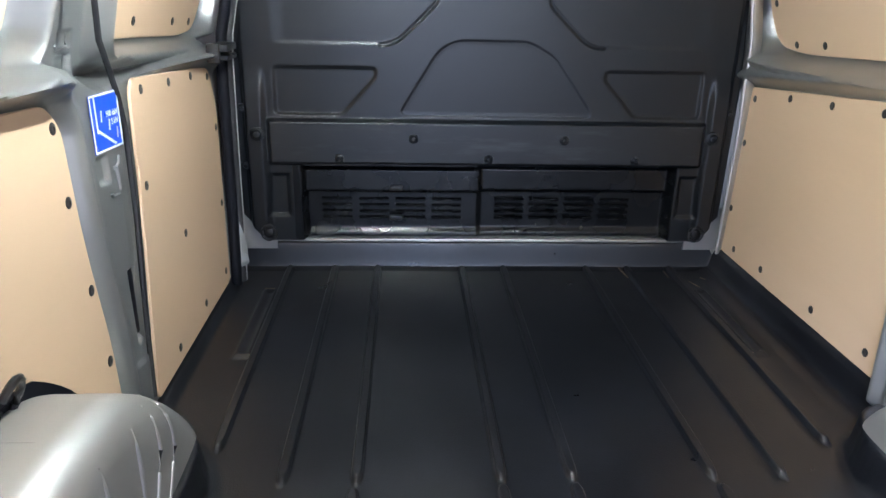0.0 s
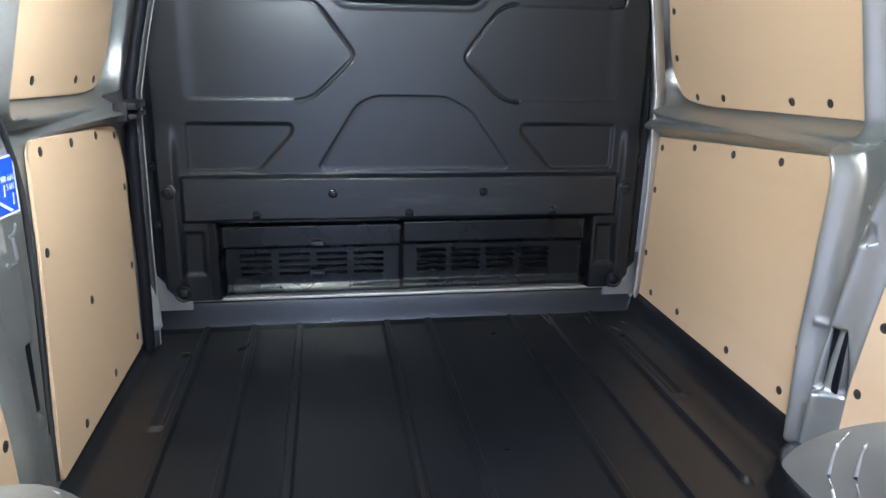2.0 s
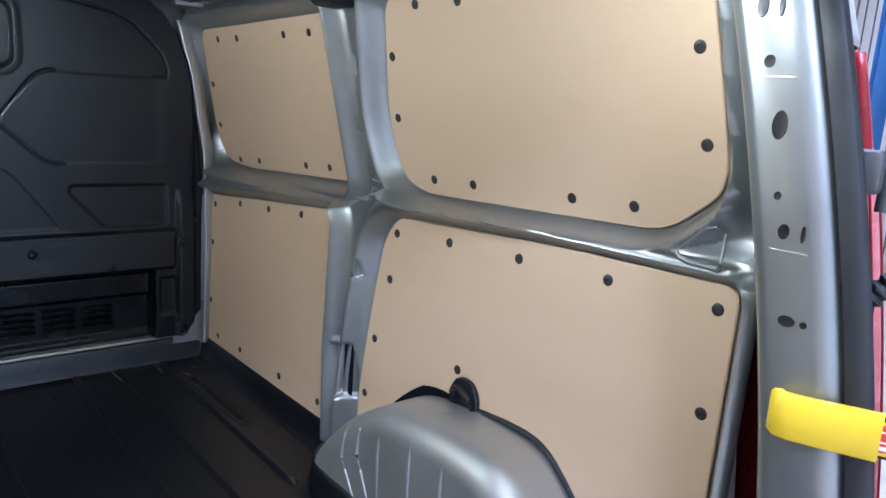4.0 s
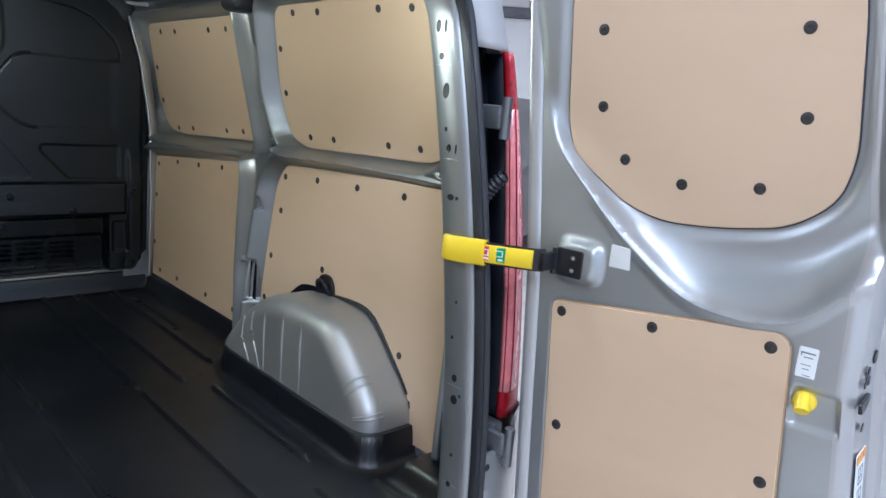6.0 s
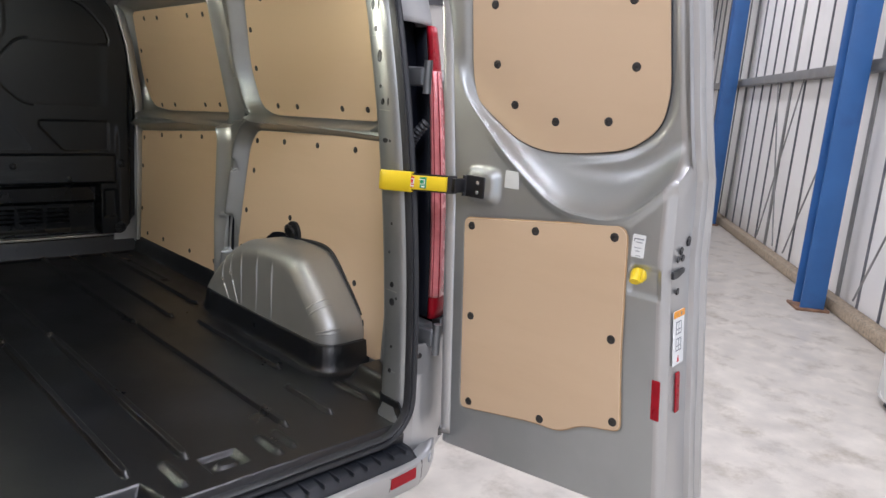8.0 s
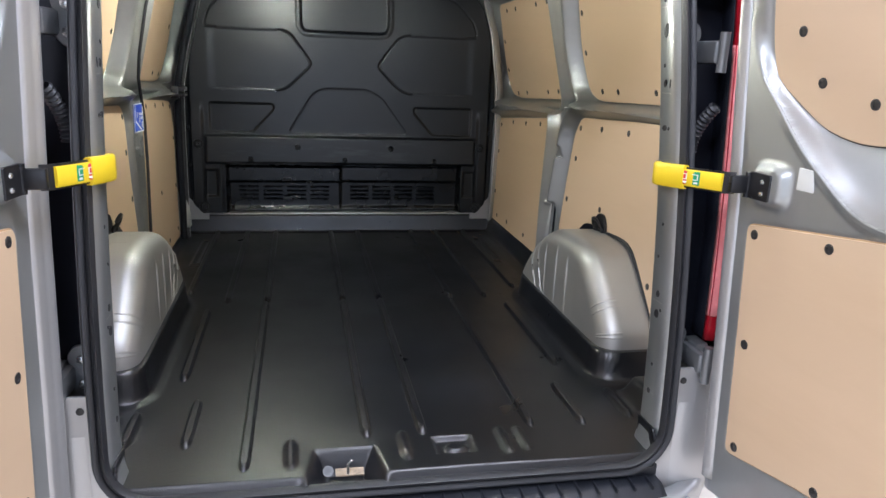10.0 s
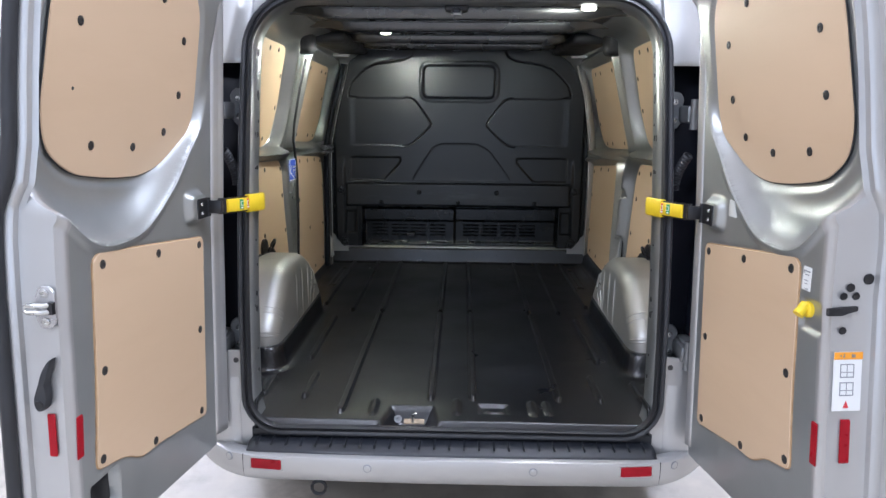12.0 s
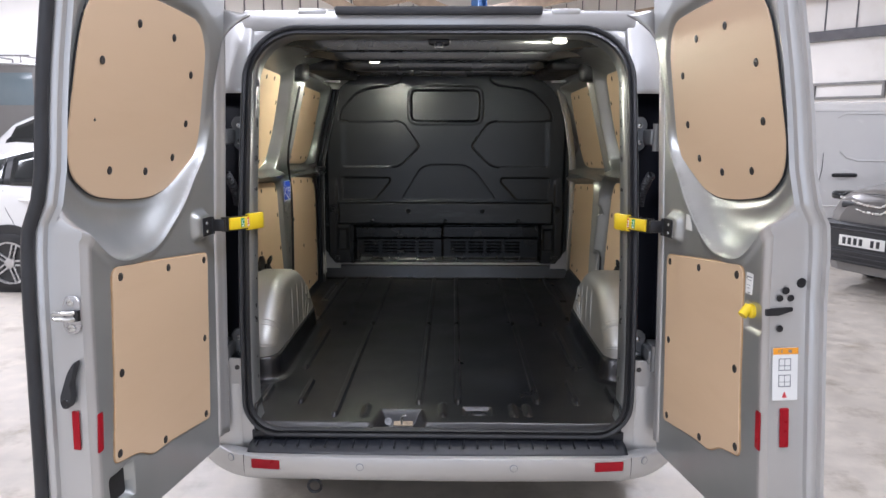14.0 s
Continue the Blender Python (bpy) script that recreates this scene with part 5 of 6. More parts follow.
# ---- outside of the van ----
def body_corner(s):
    def strip(z0, z1, prof, n=16):
        zs = np.linspace(z0, z1, n)
        return np.array([[(s * (x - 0.06 * max(zz - 1.5, 0)), float(lean(zz)) + dy, zz) for x, dy in prof] for zz in zs])
    skin = [(0.735, 0.0), (0.75, -0.012), (0.80, -0.012), (0.86, 0.0), (0.95, 0.05), (1.01, 0.13), (1.034, 0.30)]
    chan = [(0.735, 0.0), (0.742, 0.05), (0.75, 0.085), (0.80, 0.09), (0.89, 0.088), (0.918, 0.10)]
    pressing("body_corner", strip(0.45, 0.835, skin), SILVER, VAN, "silver rear corner of the body", flip=s < 0)
    pressing("body_corner", strip(1.82, 2.10, skin), SILVER, VAN, "silver upper rear corner of the body", flip=s < 0)
    pressing("hinge_channel", strip(0.83, 1.83, chan), NEAR_BLACK, VAN, "dark channel behind the door hinges", flip=s < 0)
    def lamp_strip(prof, z0, z1, n):
        """Upright strip between the inner edge of the lamp (0) and the outer skin (1)."""
        rows = []
        for zz in np.linspace(z0, z1, n):
            inner = float(np.interp(zz, [0.9, 1.25, 1.5, 1.82], [0.828, 0.846, 0.860, 0.886]))
            outer = 1.03 - 0.06 * max(zz - 1.5, 0)
            rows.append([(s * (inner + u * (outer - inner)), float(lean(zz)) + dy, zz) for u, dy in prof])
        return np.array(rows)

    pressing("body_corner", strip(0.83, 0.897, skin[3:], 4), SILVER, VAN, flip=s < 0)
    lamp = pressing("tail_lamp", lamp_strip([(0.0, 0.032), (0.005, 0.020), (0.06, 0.012), (0.20, 0.017), (0.52, 0.05), (0.83, 0.15), (1.0, 0.30)], 0.898, 1.82, 30), RED, VAN, "tall red tail lamp", flip=s < 0, thick=0.006)
    pressing("lamp_housing", lamp_strip([(-0.01, 0.12), (-0.003, 0.0325)], 0.90, 1.815, 20), NEAR_BLACK, lamp, "dark housing behind the lens", flip=s < 0, thick=0.003)
    pressing("clear_lens", lamp_strip([(-0.012, 0.030), (-0.009, 0.0175), (0.055, 0.0085), (0.19, 0.0125), (0.35, 0.028)], 0.968, 1.68, 20), LENS_PALE, lamp, "pale clear lens", flip=s < 0, thick=0.003)
    for dx, dy in ((0.0, 0.0145), (0.11, 0.0075)):
        part("lens_line", tube([tuple(p[0]) for p in lamp_strip([(dx, dy)], 0.968, 1.68, 14)], 0.0018, 6), RED, lamp)
    part("lamp_end", rbox(s * 0.82, float(lean(0.86)) + 0.05, 0.865, 0.04, 0.07, 0.05, 0.008), INNER_SILVER, VAN)
    # sheet that closes the corners between the frame and the outer skin
    arc = [(0.60 + 0.132 * math.sin(t), 0.668 - 0.132 * math.cos(t)) for t in np.linspace(math.pi / 2, 0.0, 10)]
    part("corner_sheet", slab([(0.80, 0.835), (0.732, 0.835)] + arc + [(0.60, 0.47), (0.80, 0.47)], lambda a, b, c: (s * a, 0.032 - c, b), 0.011, 0.001), SILVER, VAN)
    web = []
    cx, cz, r = 0.53, 1.865, 0.20
    for t in np.linspace(0, math.pi / 2, 14):
        far = (cx + (0.80 - cx) * min(1, 1.414 * math.cos(t)), cz + (2.09 - cz) * min(1, 1.414 * math.sin(t)))
        near = (cx + r * math.cos(t), cz + r * math.sin(t) * 0.94)
        web.append([(s * x, float(lean(zz)) - 0.002, zz) for x, zz in (near, far)])
    pressing("corner_web", np.array(web), SILVER, VAN, flip=s < 0)
    part("corner_plug", moved(lathe([(0.010, 0), (0.009, 0.003), (0.003, 0.004)], 12), facing((s * 0.755, 0.022, 0.80), (0, -1, 0))), CAP, VAN)


body_corner(1)
body_corner(-1)


def body_shell():
    """Outer skin: sections along the van, from the tail to the nose."""
    half = [(0.92, 0.34), (1.01, 0.42), (1.035, 0.70), (1.035, 1.20), (1.045, 1.45), (0.985, 1.75), (0.93, 1.95), (0.85, 2.07), (0.64, 2.125), (0.30, 2.145), (0.0, 2.15)]
    ring = half + [(-x, z) for x, z in reversed(half[:-1])]
    rows = []
    for y, wide, low, high in [(0.32, 1, 1, 1.0), (0.9, 1, 1, 1.0), (1.8, 1, 1, 1.0), (2.75, 1, 1, 1.0), (3.3, 0.985, 1, 0.985), (3.75, 0.96, 1, 0.86), (4.1, 0.95, 1, 0.62), (4.5, 0.90, 1, 0.55), (4.75, 0.80, 1, 0.46)]:
        rows.append([(x * wide, y, 0.34 + (z - 0.34) * high) for x, z in ring])
    P = np.array(rows)
    pressing("outer_skin", P, SILVER, VAN, "silver outer body", thick=0.003)
    nose = [tuple(p) for p in P[-1]]
    part("nose", (nose, [tuple(range(len(nose)))]), SILVER, VAN)
    # roof rear edge with a black strip, gutters
    part("roof_edge", rbox(0, 0.345, 2.091, 1.50, 0.165, 0.078, 0.016), SILVER, VAN, "silver rear edge of the roof")
    part("roof_strip", rbox(0.0, 0.262, 2.126, 0.78, 0.05, 0.030, 0.006), RUBBER, VAN, "black strip along the roof edge")
    for x in (-0.48, 0.48):
        part("roof_mount", rbox(x, 0.31, 2.124, 0.11, 0.10, 0.025, 0.008), SILVER, VAN)
    for x in (-0.38, 0.35):
        part("header_seam", rbox(x, 0.31, 2.034, 0.003, 0.08, 0.004, 0.001), BLACK_STEEL, VAN)
    for s in (-1, 1):
        for y in (0.98, 3.85):
            wheel = part("wheel", moved(lathe([(0.20, -0.10), (0.31, -0.105), (0.335, -0.08), (0.34, 0), (0.335, 0.08), (0.31, 0.105), (0.20, 0.10)], 36), pose(s * 0.83, y, 0.34, 0, 90)), TYRE, VAN, "black road wheel")
            part("rim", moved(lathe([(0.20, -0.09), (0.20, 0.09), (0.12, 0.06), (0.05, 0.07)], 24), pose(s * 0.84, y, 0.34, 0, 90 * s)), ALLOY, wheel)


body_shell()


def bumper():
    xs = np.concatenate([np.linspace(-0.985, -0.70, 14), np.linspace(-0.68, 0.68, 30), np.linspace(0.70, 0.985, 14)])

    def front(x):
        e = max(0.0, (abs(x) - 0.66) / 0.325)
        return -0.078 + 0.012 * (abs(x) / 0.66) ** 2 + 0.26 * e ** 2.2

    rows = []
    for x in xs:
        y = front(x)
        rows.append([(x, y + 0.05, 0.487), (x, y + 0.012, 0.487), (x, y + 0.002, 0.482), (x, y, 0.470), (x, y + 0.001, 0.43), (x, y + 0.010, 0.40), (x, y + 0.03, 0.386), (x, y + 0.12, 0.375)])
    b = pressing("bumper", np.array(rows), SILVER, VAN, "silver rear bumper with black tread and parking sensors", thick=0.004, flip=True)
    P = []
    for x in np.linspace(-0.715, 0.715, 90):
        y = front(x)
        P.append([(x * (1 - 0.02 * t), (y + 0.012) * (1 - t) + 0.035 * t, 0.489 + 0.022 * float(step(0, 0.4, t)) + 0.012 * t) for t in np.linspace(0, 1, 8)])
    tread = pressing("step_tread", np.array(P), STEP_PLASTIC, b, "black ribbed plastic step on the bumper", thick=0.01, flip=True)
    P2 = np.array(P)
    for i, x in enumerate(np.arange(-0.68, 0.69, 0.052)):
        y = front(x)
        part("tread_rib", rbox(x, y + 0.055, 0.5175, 0.007, 0.06, 0.014, 0.003), STEP_PLASTIC, b)
    part("tread_back", rbox(0, 0.03, 0.53, 1.42, 0.03, 0.05, 0.008), STEP_PLASTIC, b, "black sill moulding under the seal")
    for s in (-1, 1):
        part("bumper_reflector", slab(round_poly([(0.585, 0.436), (0.692, 0.440), (0.692, 0.476), (0.585, 0.472)], 0.006), lambda a, z, c: (s * a, front(a) + 0.004 - c, z), 0.010), RED, b, "red bumper reflector")
        part("reflector_rim", tube([(s * a, front(a) - 0.002, z) for a, z in [(0.582, 0.433), (0.64, 0.4345), (0.695, 0.437), (0.695, 0.479), (0.64, 0.477), (0.582, 0.475)]], 0.0035, 6, True), SILVER, b)
        for x, z in ((0.285, 0.452), (0.775, 0.468)):
            y = front(x)
            n = (s * 0.0, -1, 0) if x < 0.5 else (s * 0.5, -0.86, 0)
            part("parking_sensor", moved(lathe([(0.0125, 0), (0.012, 0.003), (0.009, 0.0035), (0.0085, 0.005), (0.004, 0.0055)], 18), facing((s * x, y - 0.004, z), n)), SILVER, b, "round parking sensor")
            part("sensor_rim", moved(lathe([(0.0150, 0), (0.0146, 0.0032), (0.0128, 0.0032)], 20), facing((s * x, y - 0.0035, z), n)), GREY_PRINT, b)
        part("bumper_seam", tube([(s * 0.722, front(0.722) - 0.001, 0.486), (s * 0.722, front(0.722) - 0.0025, 0.47), (s * 0.722, front(0.722) - 0.0015, 0.43), (s * 0.722, front(0.722) + 0.008, 0.40), (s * 0.722, front(0.722) + 0.028, 0.385)], 0.0022, 6), BLACK_STEEL, b)
    part("tow_eye", tube([(-0.46 + 0.025 * math.cos(a), -0.05, 0.36 + 0.025 * math.sin(a)) for a in np.linspace(0, 2 * math.pi, 14)[:-1]], 0.006, 8, True), BLACK_STEEL, VAN, "black towing eye")


bumper()

# blue notice on the left-hand pillar
sticker = part("load_sticker", slab(round_poly([(1.435, 1.285), (1.575, 1.29), (1.575, 1.40), (1.435, 1.40)], 0.003), lambda y, z, c: (-0.866 + c, y, z), 0.0012), BLUE_LABEL, VAN, "blue and white load notice")
st = lambda y, z, c: (-0.8645 + c, y, z)
rows = [(1.435, 1.575, 1.396, 1.40), (1.435, 1.575, 1.287, 1.291), (1.435, 1.440, 1.287, 1.40), (1.570, 1.575, 1.287, 1.40)]
text_bars("sticker_border", st, rows, WHITE_LABEL, sticker)
part("sticker_line", join(slab([(1.455, 1.395), (1.461, 1.395), (1.461, 1.325), (1.455, 1.325)], st, 0.0007, 0.0002), slab([(1.455, 1.329), (1.461, 1.333), (1.545, 1.295), (1.535, 1.293)], st, 0.0007, 0.0002)), WHITE_LABEL, sticker)


def lettering(name, words, size, m, mat, parent):
    """Raised flat letters in the built-in typeface."""
    cu = bpy.data.curves.new(name, "FONT")
    cu.body, cu.size, cu.extrude, cu.align_x = words, size, 0.0003, "CENTER"
    ob = new(name, cu)
    dg = bpy.context.evaluated_depsgraph_get()
    me = bpy.data.meshes.new_from_object(ob.evaluated_get(dg))
    bpy.data.objects.remove(ob)
    bpy.data.curves.remove(cu)
    me.materials.append(mat)
    out = new(name, me)
    out.parent = parent
    out.matrix_local = m
    return out


turn = Matrix(((0, 0, 1, 0), (1, 0, 0, 0), (0, 1, 0, 0), (0, 0, 0, 1)))
lettering("sticker_words", "900 daN", 0.017, Matrix.Translation((-0.8635, 1.535, 1.352)) @ turn, WHITE_LABEL, sticker)
lettering("sticker_words", "5 kN", 0.017, Matrix.Translation((-0.8635, 1.545, 1.335)) @ turn, WHITE_LABEL, sticker)
for y0, z0 in ((1.48, 1.345), (1.515, 1.325), (1.55, 1.305)):
    part("sticker_arrow", tube([(-0.8638, y0, z0), (-0.8638, y0 + 0.004, z0 + 0.022)], 0.0016, 6), WHITE_LABEL, sticker)

sticker.matrix_local = Matrix.Translation((-0.9115, 1.595, 1.326)) @ Matrix.Rotation(radians(-6.2), 4, "Z") @ Matrix.Diagonal((1, 0.80, 1.03, 1)) @ Matrix.Translation((0.866, -1.505, -1.3425))


# ---- parked vehicles in the hall ----
def car_wheel(parent, x, y, r, s):
    w = part("wheel", moved(lathe([(r * 0.62, -0.10), (r * 0.93, -0.105), (r, -0.07), (r, 0.07), (r * 0.93, 0.105), (r * 0.62, 0.10)], 36), pose(x, y, r, 0, 90)), TYRE, parent, "road wheel with alloy rim")
    items = [moved(lathe([(r * 0.64, 0.06), (r * 0.64, 0.095), (r * 0.58, 0.10), (r * 0.57, 0.06)], 32), pose(x, y, r, 0, 90 * s)), moved(lathe([(0.06, 0.05), (0.06, 0.095), (0.04, 0.1)], 18), pose(x, y, r, 0, 90 * s))]
    for k in range(10):
        items.append(moved(rbox(0.30 * r + 0.02, 0, 0.078, 0.58 * r, 0.022, 0.02, 0.006), pose(x, y, r, 0, 90 * s) @ pose(0, 0, 0, 0, 0, 36 * k)))
    part("rim", join(*items), ALLOY, w, "silver multi-spoke rim")
    return w


def side_car(x0, y0, tall, label):
    """White hatchback parked side-on, nose towards +x."""
    car = thing("white_car", label, "car", "parked cars")
    belt = lambda t: np.interp(t, [-2.2, -1.2, 0.5, 1.6, 2.2], [0.86, 0.98, 1.05, 1.09, 1.0])
    roofz = lambda t: np.interp(t, [-2.2, -1.3, -0.8, -0.2, 0.4, 0.85, 1.25, 1.7, 2.05, 2.2], [0.88, 1.0, 1.10, 1.44, 1.56, 1.55, 1.46, 1.33, 1.12, 0.98])
    wide = lambda t: 0.90 - 0.10 * (abs(t) / 2.2) ** 4

    def skin(t, z):
        """Half width of the body at a height: upright doors, leaning glass."""
        b, rz = float(belt(t)), float(roofz(t))
        return float(np.interp(z, [0.20, 0.32, 0.55, 0.80, b - 0.09, b, b + 0.02, rz - 0.05, rz - 0.008, rz], np.array([-0.05, -0.012, 0.0, -0.008, -0.004, -0.035, -0.045, -0.20, -0.32, -0.5]) + wide(t)))

    rows = []
    for t in np.linspace(-2.2, 2.2, 89):
        b, rz = float(belt(t)), max(float(roofz(t)), float(belt(t)) + 0.03)
        zs = [0.20, 0.26, 0.32, 0.45, 0.55, 0.70, 0.80, b - 0.09, b - 0.04, b, b + 0.02, b + 0.5 * (rz - b), rz - 0.05, rz - 0.02, rz - 0.008, rz]
        prof = [(skin(t, zz), zz) for zz in zs] + [(0.0, rz + 0.01)]
        ring = prof + [(-a, c) for a, c in reversed(prof[:-1])]
        rows.append([(x0 - t, y0 + a, c * tall) for a, c in ring])
    body = part("body", grid(np.array(rows), flip=True), WHITE_CAR, car)

    def on(t, z, c):
        return (x0 - t, y0 - skin(t, z) - c, z * tall)

    def pane(name, t0, t1, cut0, cut1, mat, label, proud):
        """A side window between two heights, as a strip that follows the body."""
        P = []
        for k in np.linspace(0, 1, 15):
            t = t0 + k * (t1 - t0)
            lo, hi = float(belt(t)) + 0.025, float(roofz(t)) - 0.075
            hi = lo + (hi - lo) * min(1.0, cut0 + k * 6, cut1 + (1 - k) * 6)
            P.append([on(t, lo + v * (hi - lo), proud) for v in np.linspace(0, 1, 5)])
        pressing(name, np.array(P), mat, car, label, flip=True, thick=0.004)

    pane("window_surround", -0.62, 1.72, 0.05, 0.25, TRIM, "black trim round the side windows", 0.003)
    for t0, t1, cut0, cut1 in ((-0.56, 0.17, 0.08, 1), (0.25, 1.22, 1, 0.9), (1.29, 1.66, 1, 0.3)):
        pane("side_window", t0, t1, cut0, cut1, DARK_GLASS, "dark tinted side window", 0.008)
    for line in ([(0.21, 0.30), (0.21, 0.70), (0.205, 1.04)], [(-0.80, 0.30), (-0.78, 0.70), (-0.70, 0.98)], [(0.86, 0.36), (1.02, 0.50), (1.16, 0.66), (1.26, 0.86), (1.28, 1.05)], [(-0.80, 0.34), (0.0, 0.36), (0.86, 0.36)]):
        part("door_gap", tube([on(t, z, 0.0) for t, z in line], 0.0035, 6), TRIM, body)
    for t in (-0.05, 0.98):
        part("handle_cup", moved(lathe([(0.9, 0.0), (0.75, 0.004), (0.3, 0.005)], 20), Matrix.Translation(on(t, 0.955, -0.002)) @ facing((0, 0, 0), (0, -1, 0)) @ Matrix.Diagonal((0.10, 0.045, 1, 1))), WHITE_CAR, car)
        part("door_handle", rbox(x0 - t, y0 - skin(t, 0.955) - 0.018, 0.955 * tall, 0.24, 0.028, 0.030, 0.013, 3), WHITE_CAR, car, "white pull handle")
    for t in (-1.35, 1.25):
        hub = facing((x0 - t, y0 - 0.83, 0.31), (0, -1, 0))
        part("arch_lining", moved(lathe([(0.375, 0.0), (0.375, 0.074), (0.30, 0.074)], 36), facing((x0 - t, y0 - 0.83, 0.33), (0, -1, 0))), TRIM, car)
        w = part("wheel", moved(lathe([(0.21, -0.10), (0.29, -0.08), (0.305, 0.03), (0.305, 0.075), (0.285, 0.092), (0.225, 0.098), (0.215, 0.04), (0.05, 0.03)], 40), hub), TYRE, car, "road wheel with alloy rim")
        spokes = [moved(rbox(0.115, o, 0.080, 0.19, 0.020, 0.02, 0.006), hub @ pose(0, 0, 0, 0, 0, 72 * k)) for k in range(5) for o in (-0.022, 0.022)]
        part("rim", join(*spokes, moved(lathe([(0.220, 0.05), (0.220, 0.100), (0.203, 0.100), (0.198, 0.05)], 36), hub), moved(lathe([(0.05, 0.05), (0.05, 0.095), (0.03, 0.1)], 16), hub)), ALLOY, w)
    part("sill", rbox(x0, y0 - 0.855, 0.225, 2.0, 0.06, 0.07, 0.02), TRIM, car)
    return car


side_car(-3.22, 5.45, 1.0, "white hatchback parked on the workshop floor")
side_car(-4.9, 8.9, 1.31, "tall cream-white car parked behind another")


def box_lorry():
    lorry = thing("parked_lorry", "pale grey high-sided vehicle with a roof rack", "vehicle")
    part("box_body", rbox(-8.4, 9.7, 1.65, 3.6, 1.1, 2.1, 0.10, 4), GREY_CAR, lorry)
    for x in (-9.3, -7.55):
        part("side_window", rbox(x, 9.155, 2.28, 1.6, 0.02, 0.52, 0.009), LORRY_GLASS, lorry, "pale blue-grey side window")
    for x in np.linspace(-9.8, -7.0, 6):
        part("rack_bar", tube([(x, 9.3, 2.7), (x, 9.3, 2.82), (x, 10.0, 2.82), (x, 10.0, 2.7)], 0.015), RAIL, lorry)
    part("rack_rail", tube([(-9.9, 9.3, 2.82), (-6.85, 9.3, 2.82)], 0.015), RAIL, lorry)
    for x in (-9.5, -7.4):
        part("wheel", moved(lathe([(0.2, -0.1), (0.38, -0.1), (0.4, 0), (0.38, 0.1), (0.2, 0.1)], 24), facing((x, 9.3, 0.4), (0, -1, 0))), TYRE, lorry)
    part("chassis", rbox(-8.4, 9.7, 0.55, 3.4, 0.9, 0.2, 0.02), TRIM, lorry)


box_lorry()


def white_van(x0, y0):
    """White panel van, its side along x at y0."""
    van = thing("white_van", "white panel van parked side-on", "van")
    rows = []
    for t in np.linspace(0, 4.6, 60):
        nose = float(step(3.3, 4.6, t))
        top = 2.03 - 0.95 * nose
        prof = [(0.0, 0.30), (-0.02, 0.45), (-0.03, 0.80), (0.0, 1.15), (0.05, 0.62 * top + 0.3), (0.13, top - 0.12), (0.25, top - 0.03), (0.5, top), (1.4, top), (1.75, top - 0.12), (1.9, 1.0), (1.9, 0.30)]
        rows.append([(x0 + t, y0 + a, c) for a, c in prof])
    P = np.array(rows)
    part("body", grid(P), WHITE_CAR, van)
    part("rear_face", ([tuple(p) for p in P[0]], [tuple(range(len(P[0])))]), WHITE_CAR, van)
    part("nose_face", ([tuple(p) for p in P[-1]], [tuple(range(len(P[-1])))[::-1]]), WHITE_CAR, van)
    part("panel_swage", tube([(x0 + 2.5, y0 + 0.112, 1.87), (x0 + 0.66, y0 + 0.112, 1.87), (x0 + 0.58, y0 + 0.108, 1.82)], 0.009, 8), WHITE_CAR, van)
    part("panel_swage", tube([(x0 + 0.60, y0 + 0.022, 1.38), (x0 + 0.68, y0 + 0.012, 1.30), (x0 + 0.82, y0 + 0.008, 1.26), (x0 + 2.6, y0 + 0.008, 1.25)], 0.014, 8), WHITE_CAR, van)
    part("panel_swage", tube([(x0 + 0.0, y0 - 0.026, 0.66), (x0 + 2.6, y0 - 0.026, 0.66)], 0.012, 8), WHITE_CAR, van)
    part("door_gap", tube([(x0 + 0.30, y0 - 0.025, 0.45), (x0 + 0.31, y0 - 0.03, 0.8), (x0 + 0.38, y0 - 0.005, 1.15), (x0 + 0.41, y0 + 0.07, 1.6), (x0 + 0.42, y0 + 0.15, 1.86)], 0.005, 6), TRIM, van)
    part("door_gap", tube([(x0 + 0.0, y0 + 0.13, 1.895), (x0 + 2.6, y0 + 0.13, 1.895)], 0.004, 6), TRIM, van)
    part("handle_cup", moved(lathe([(0.9, 0.0), (0.75, 0.004), (0.3, 0.005)], 20), Matrix.Translation((x0 + 0.66, y0 - 0.012, 1.075)) @ facing((0, 0, 0), (0, -1, 0)) @ Matrix.Diagonal((0.13, 0.085, 1, 1))), WHITE_CAR, van)
    part("door_handle", rbox(x0 + 0.66, y0 - 0.03, 1.07, 0.32, 0.05, 0.05, 0.022, 3), TRIM, van, "black pull handle")
    part("side_rail", rbox(x0 + 2.2, y0 - 0.03, 0.40, 4.2, 0.04, 0.20, 0.015), TRIM, van)
    for t in (0.55, 3.7):
        part("wheel", moved(lathe([(0.2, -0.1), (0.31, -0.1), (0.33, 0), (0.31, 0.1), (0.2, 0.1)], 28), facing((x0 + t, y0 + 0.10, 0.33), (0, -1, 0))), TYRE, van)
    return van


def turned(ob, m):
    ob.matrix_world = m
    return ob


turned(white_van(0, 0), pose(4.55, 7.0, 0, 0, 0, -4))


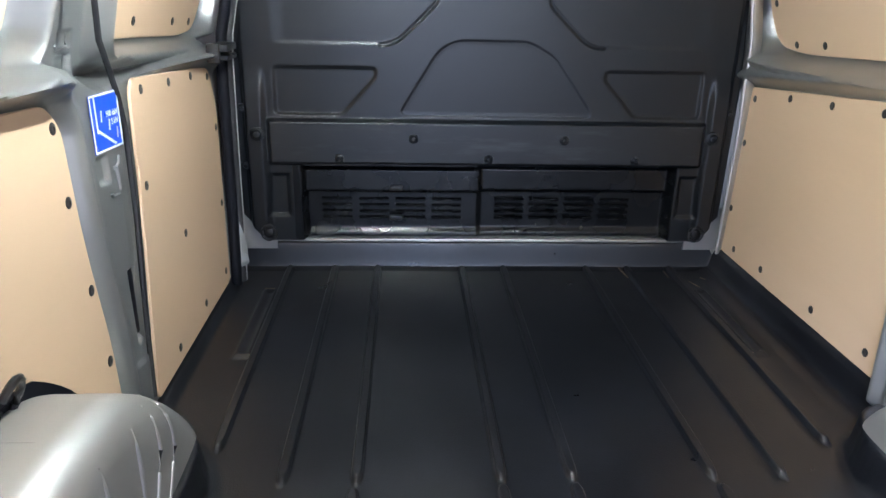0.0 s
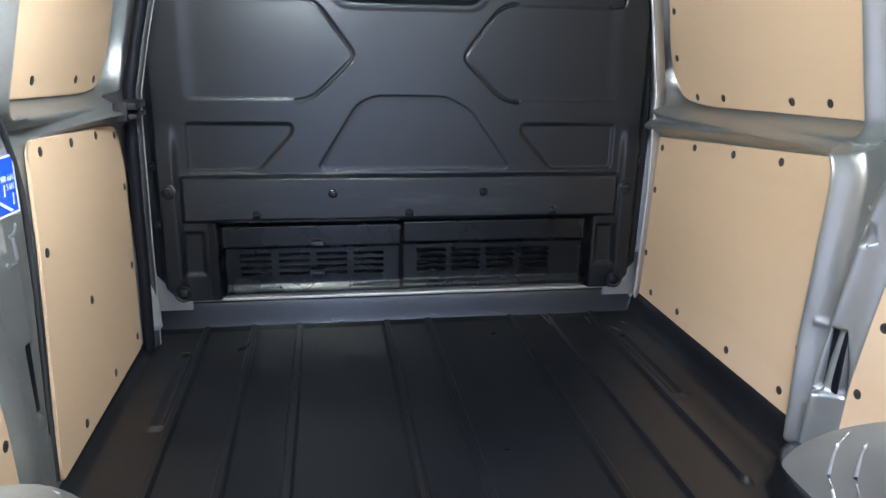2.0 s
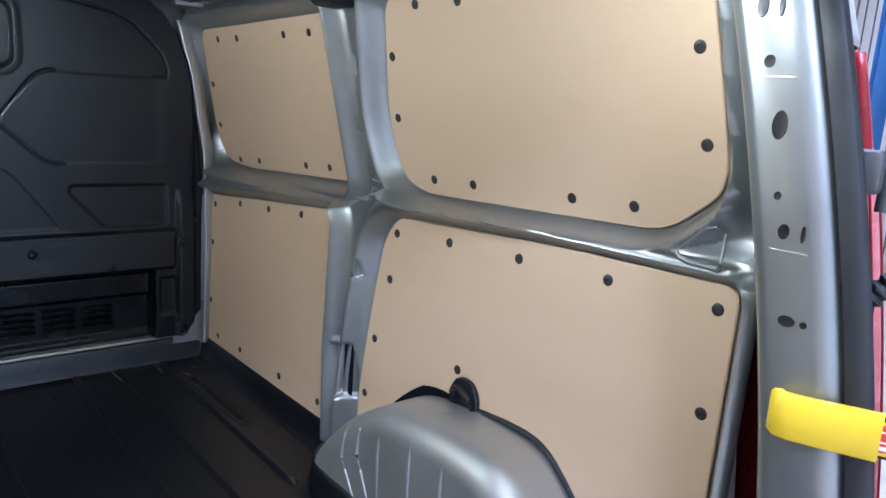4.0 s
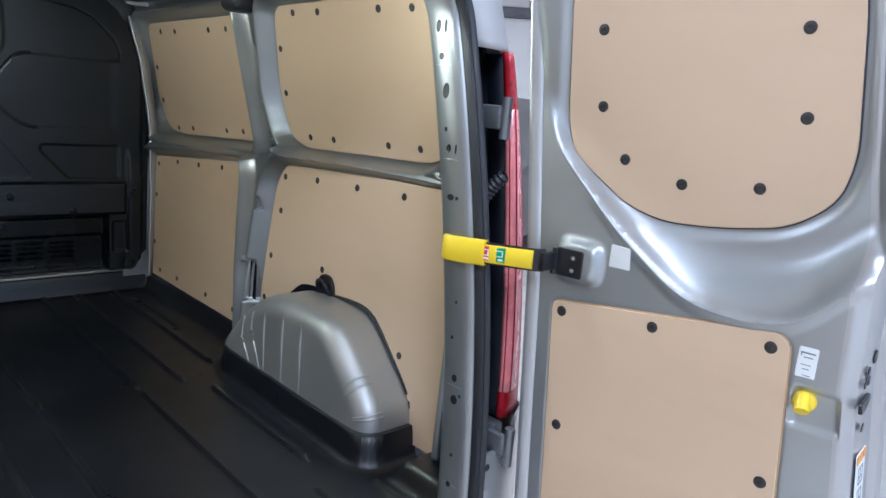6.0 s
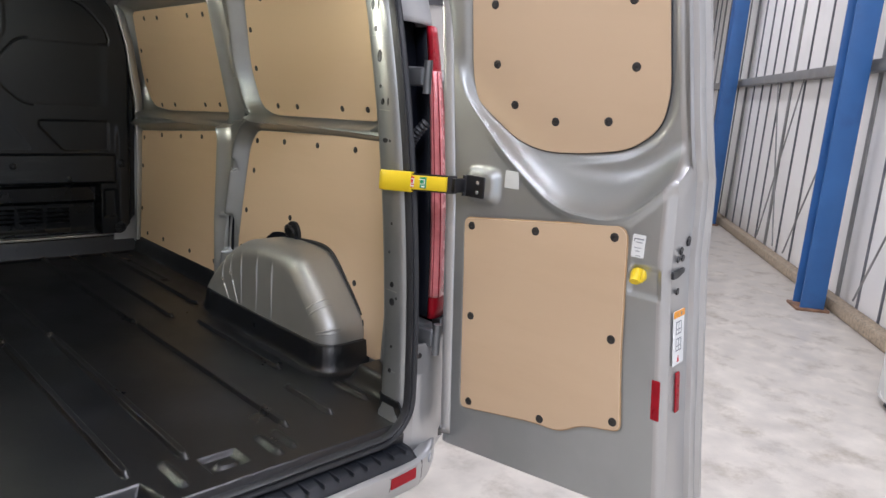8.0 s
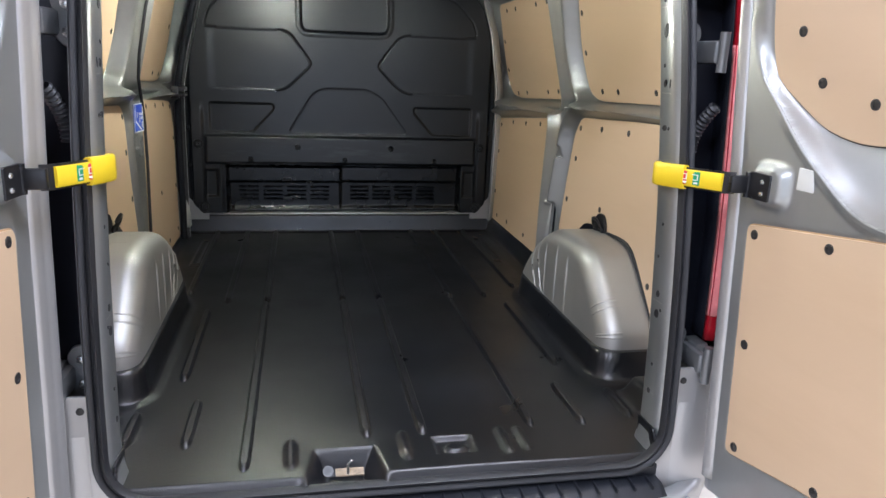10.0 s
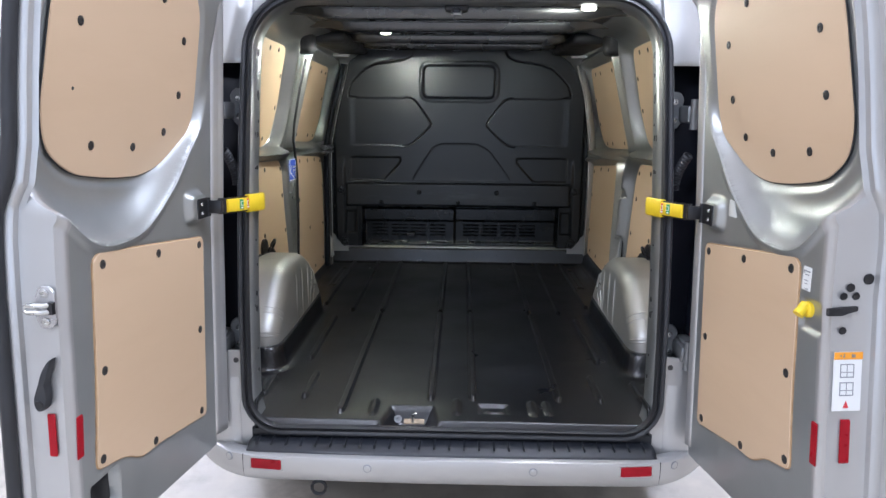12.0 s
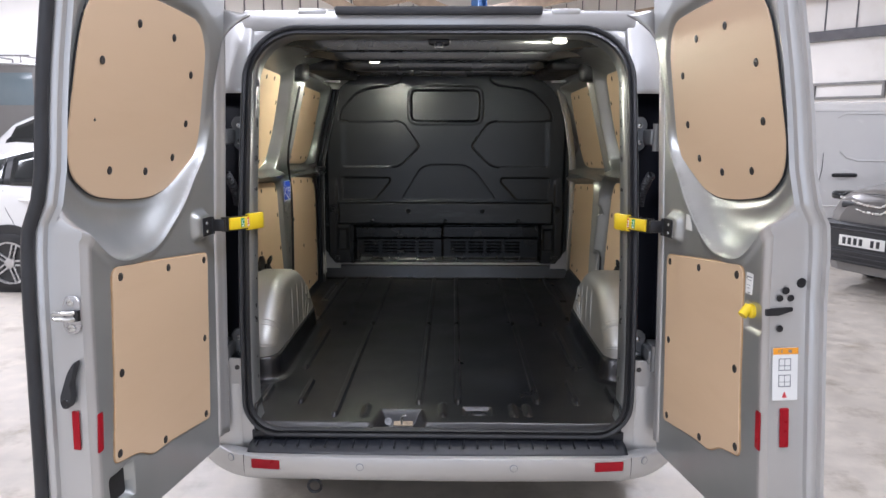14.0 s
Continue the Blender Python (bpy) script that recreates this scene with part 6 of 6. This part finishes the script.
def grey_car(x0, y0):
    """Front of a grey van facing the viewer."""
    car = thing("grey_car", "grey compact van with a dark lower grille facing forward", "car")
    rows = []
    for y, wide, top in [(0.0, 0.66, 0.94), (0.05, 0.78, 1.0), (0.25, 0.88, 1.05), (0.7, 0.91, 1.11), (1.1, 0.91, 1.17), (1.6, 0.89, 1.62), (2.2, 0.89, 1.80), (4.0, 0.89, 1.80), (4.3, 0.87, 1.70)]:
        prof = [(wide - 0.06, 0.20), (wide, 0.35), (wide, 0.55), (wide - 0.02, 0.72 * top + 0.08), (wide - 0.10, top - 0.06), (wide - 0.3, top), (0, top + 0.03)]
        ring = prof + [(-a, c) for a, c in reversed(prof[:-1])]
        rows.append([(x0 + a, y0 + y, c) for a, c in ring])
    P = np.array(rows)
    part("body", grid(P, flip=True), GREY_CAR, car)
    part("front_face", ([tuple(p) for p in P[0]], [tuple(range(len(P[0])))]), GREY_CAR, car)
    part("bumper_moulding", rbox(x0, y0 + 0.05, 0.50, 1.74, 0.26, 0.44, 0.09, 4), TRIM, car, "black lower bumper")
    part("grille_opening", rbox(x0, y0 - 0.085, 0.375, 1.40, 0.02, 0.15, 0.008), RUBBER, car)
    for z in (0.32, 0.37, 0.42):
        part("grille_bar", rbox(x0, y0 - 0.098, z, 1.36, 0.02, 0.018, 0.006), TRIM, car)
    for z in (0.645, 0.69):
        part("grille_bar", rbox(x0, y0 - 0.082, z, 1.5, 0.03, 0.016, 0.006), TRIM, car)
    for z in (0.86, 0.93):
        items = []
        for sgn in (-1, 1):
            items.append(tube([(x0 + sgn * 0.72, y0 + 0.10, z + 0.03), (x0 + sgn * 0.34, y0 - 0.03, z - 0.02), (x0 + sgn * 0.16, y0 - 0.05, z - 0.025), (x0 + sgn * 0.0, y0 - 0.055, z + 0.065)], 0.013, 8))
        part("chrome_bar", join(*items), STEEL, car, "chrome grille bar")
    part("grille_band", rbox(x0, y0 + 0.05, 0.895, 1.30, 0.10, 0.075, 0.03, 3), TRIM, car, "black band between the chrome bars")
    part("bonnet_seam", tube([(x0 - 0.70, y0 + 0.22, 1.005), (x0 - 0.35, y0 + 0.05, 1.02), (x0, y0 + 0.02, 1.03), (x0 + 0.35, y0 + 0.05, 1.02), (x0 + 0.70, y0 + 0.22, 1.005)], 0.004, 6), TRIM, car)
    plate = part("number_plate", rbox(x0 - 0.30, y0 - 0.092, 0.535, 0.50, 0.012, 0.11, 0.004), PLATE, car, "pale plate with plain dark bars")
    for k in range(7):
        if k != 4:
            part("plate_bar", rbox(x0 - 0.49 + 0.062 * k, y0 - 0.0995, 0.535, 0.036, 0.004, 0.07, 0.001), TRIM, plate)
    for sgn in (-1, 1):
        part("headlamp", rbox(x0 + sgn * 0.80, y0 + 0.26, 0.97, 0.16, 0.26, 0.09, 0.035, 3), DARK_GLASS, car)
        for y in (0.85, 3.5):
            part("wheel", moved(lathe([(0.2, -0.1), (0.30, -0.1), (0.32, 0), (0.30, 0.1), (0.2, 0.1)], 28), pose(x0 + sgn * 0.80, y0 + y, 0.32, 0, 90)), TYRE, car)
    return car


turned(grey_car(0, 0), pose(4.42, 4.43, 0, 0, 0, -66))


def white_cabinet():
    """Plain white box against the wall beside the walkway."""
    box = thing("white_cabinet", "plain white cabinet standing against the workshop wall", "cabinet")
    part("carcass", moved(rbox(-2.62, 0.02, 0.56, 0.80, 0.56, 1.04, 0.012, 3), HALL), WHITE_CAR, box)
    part("cabinet_door", moved(rbox(-2.62, 0.308, 0.56, 0.76, 0.016, 0.98, 0.006), HALL), WHITE_CAR, box)
    part("plinth", moved(rbox(-2.62, 0.02, 0.03, 0.74, 0.50, 0.06, 0.004), HALL), TRIM, box)


white_cabinet()
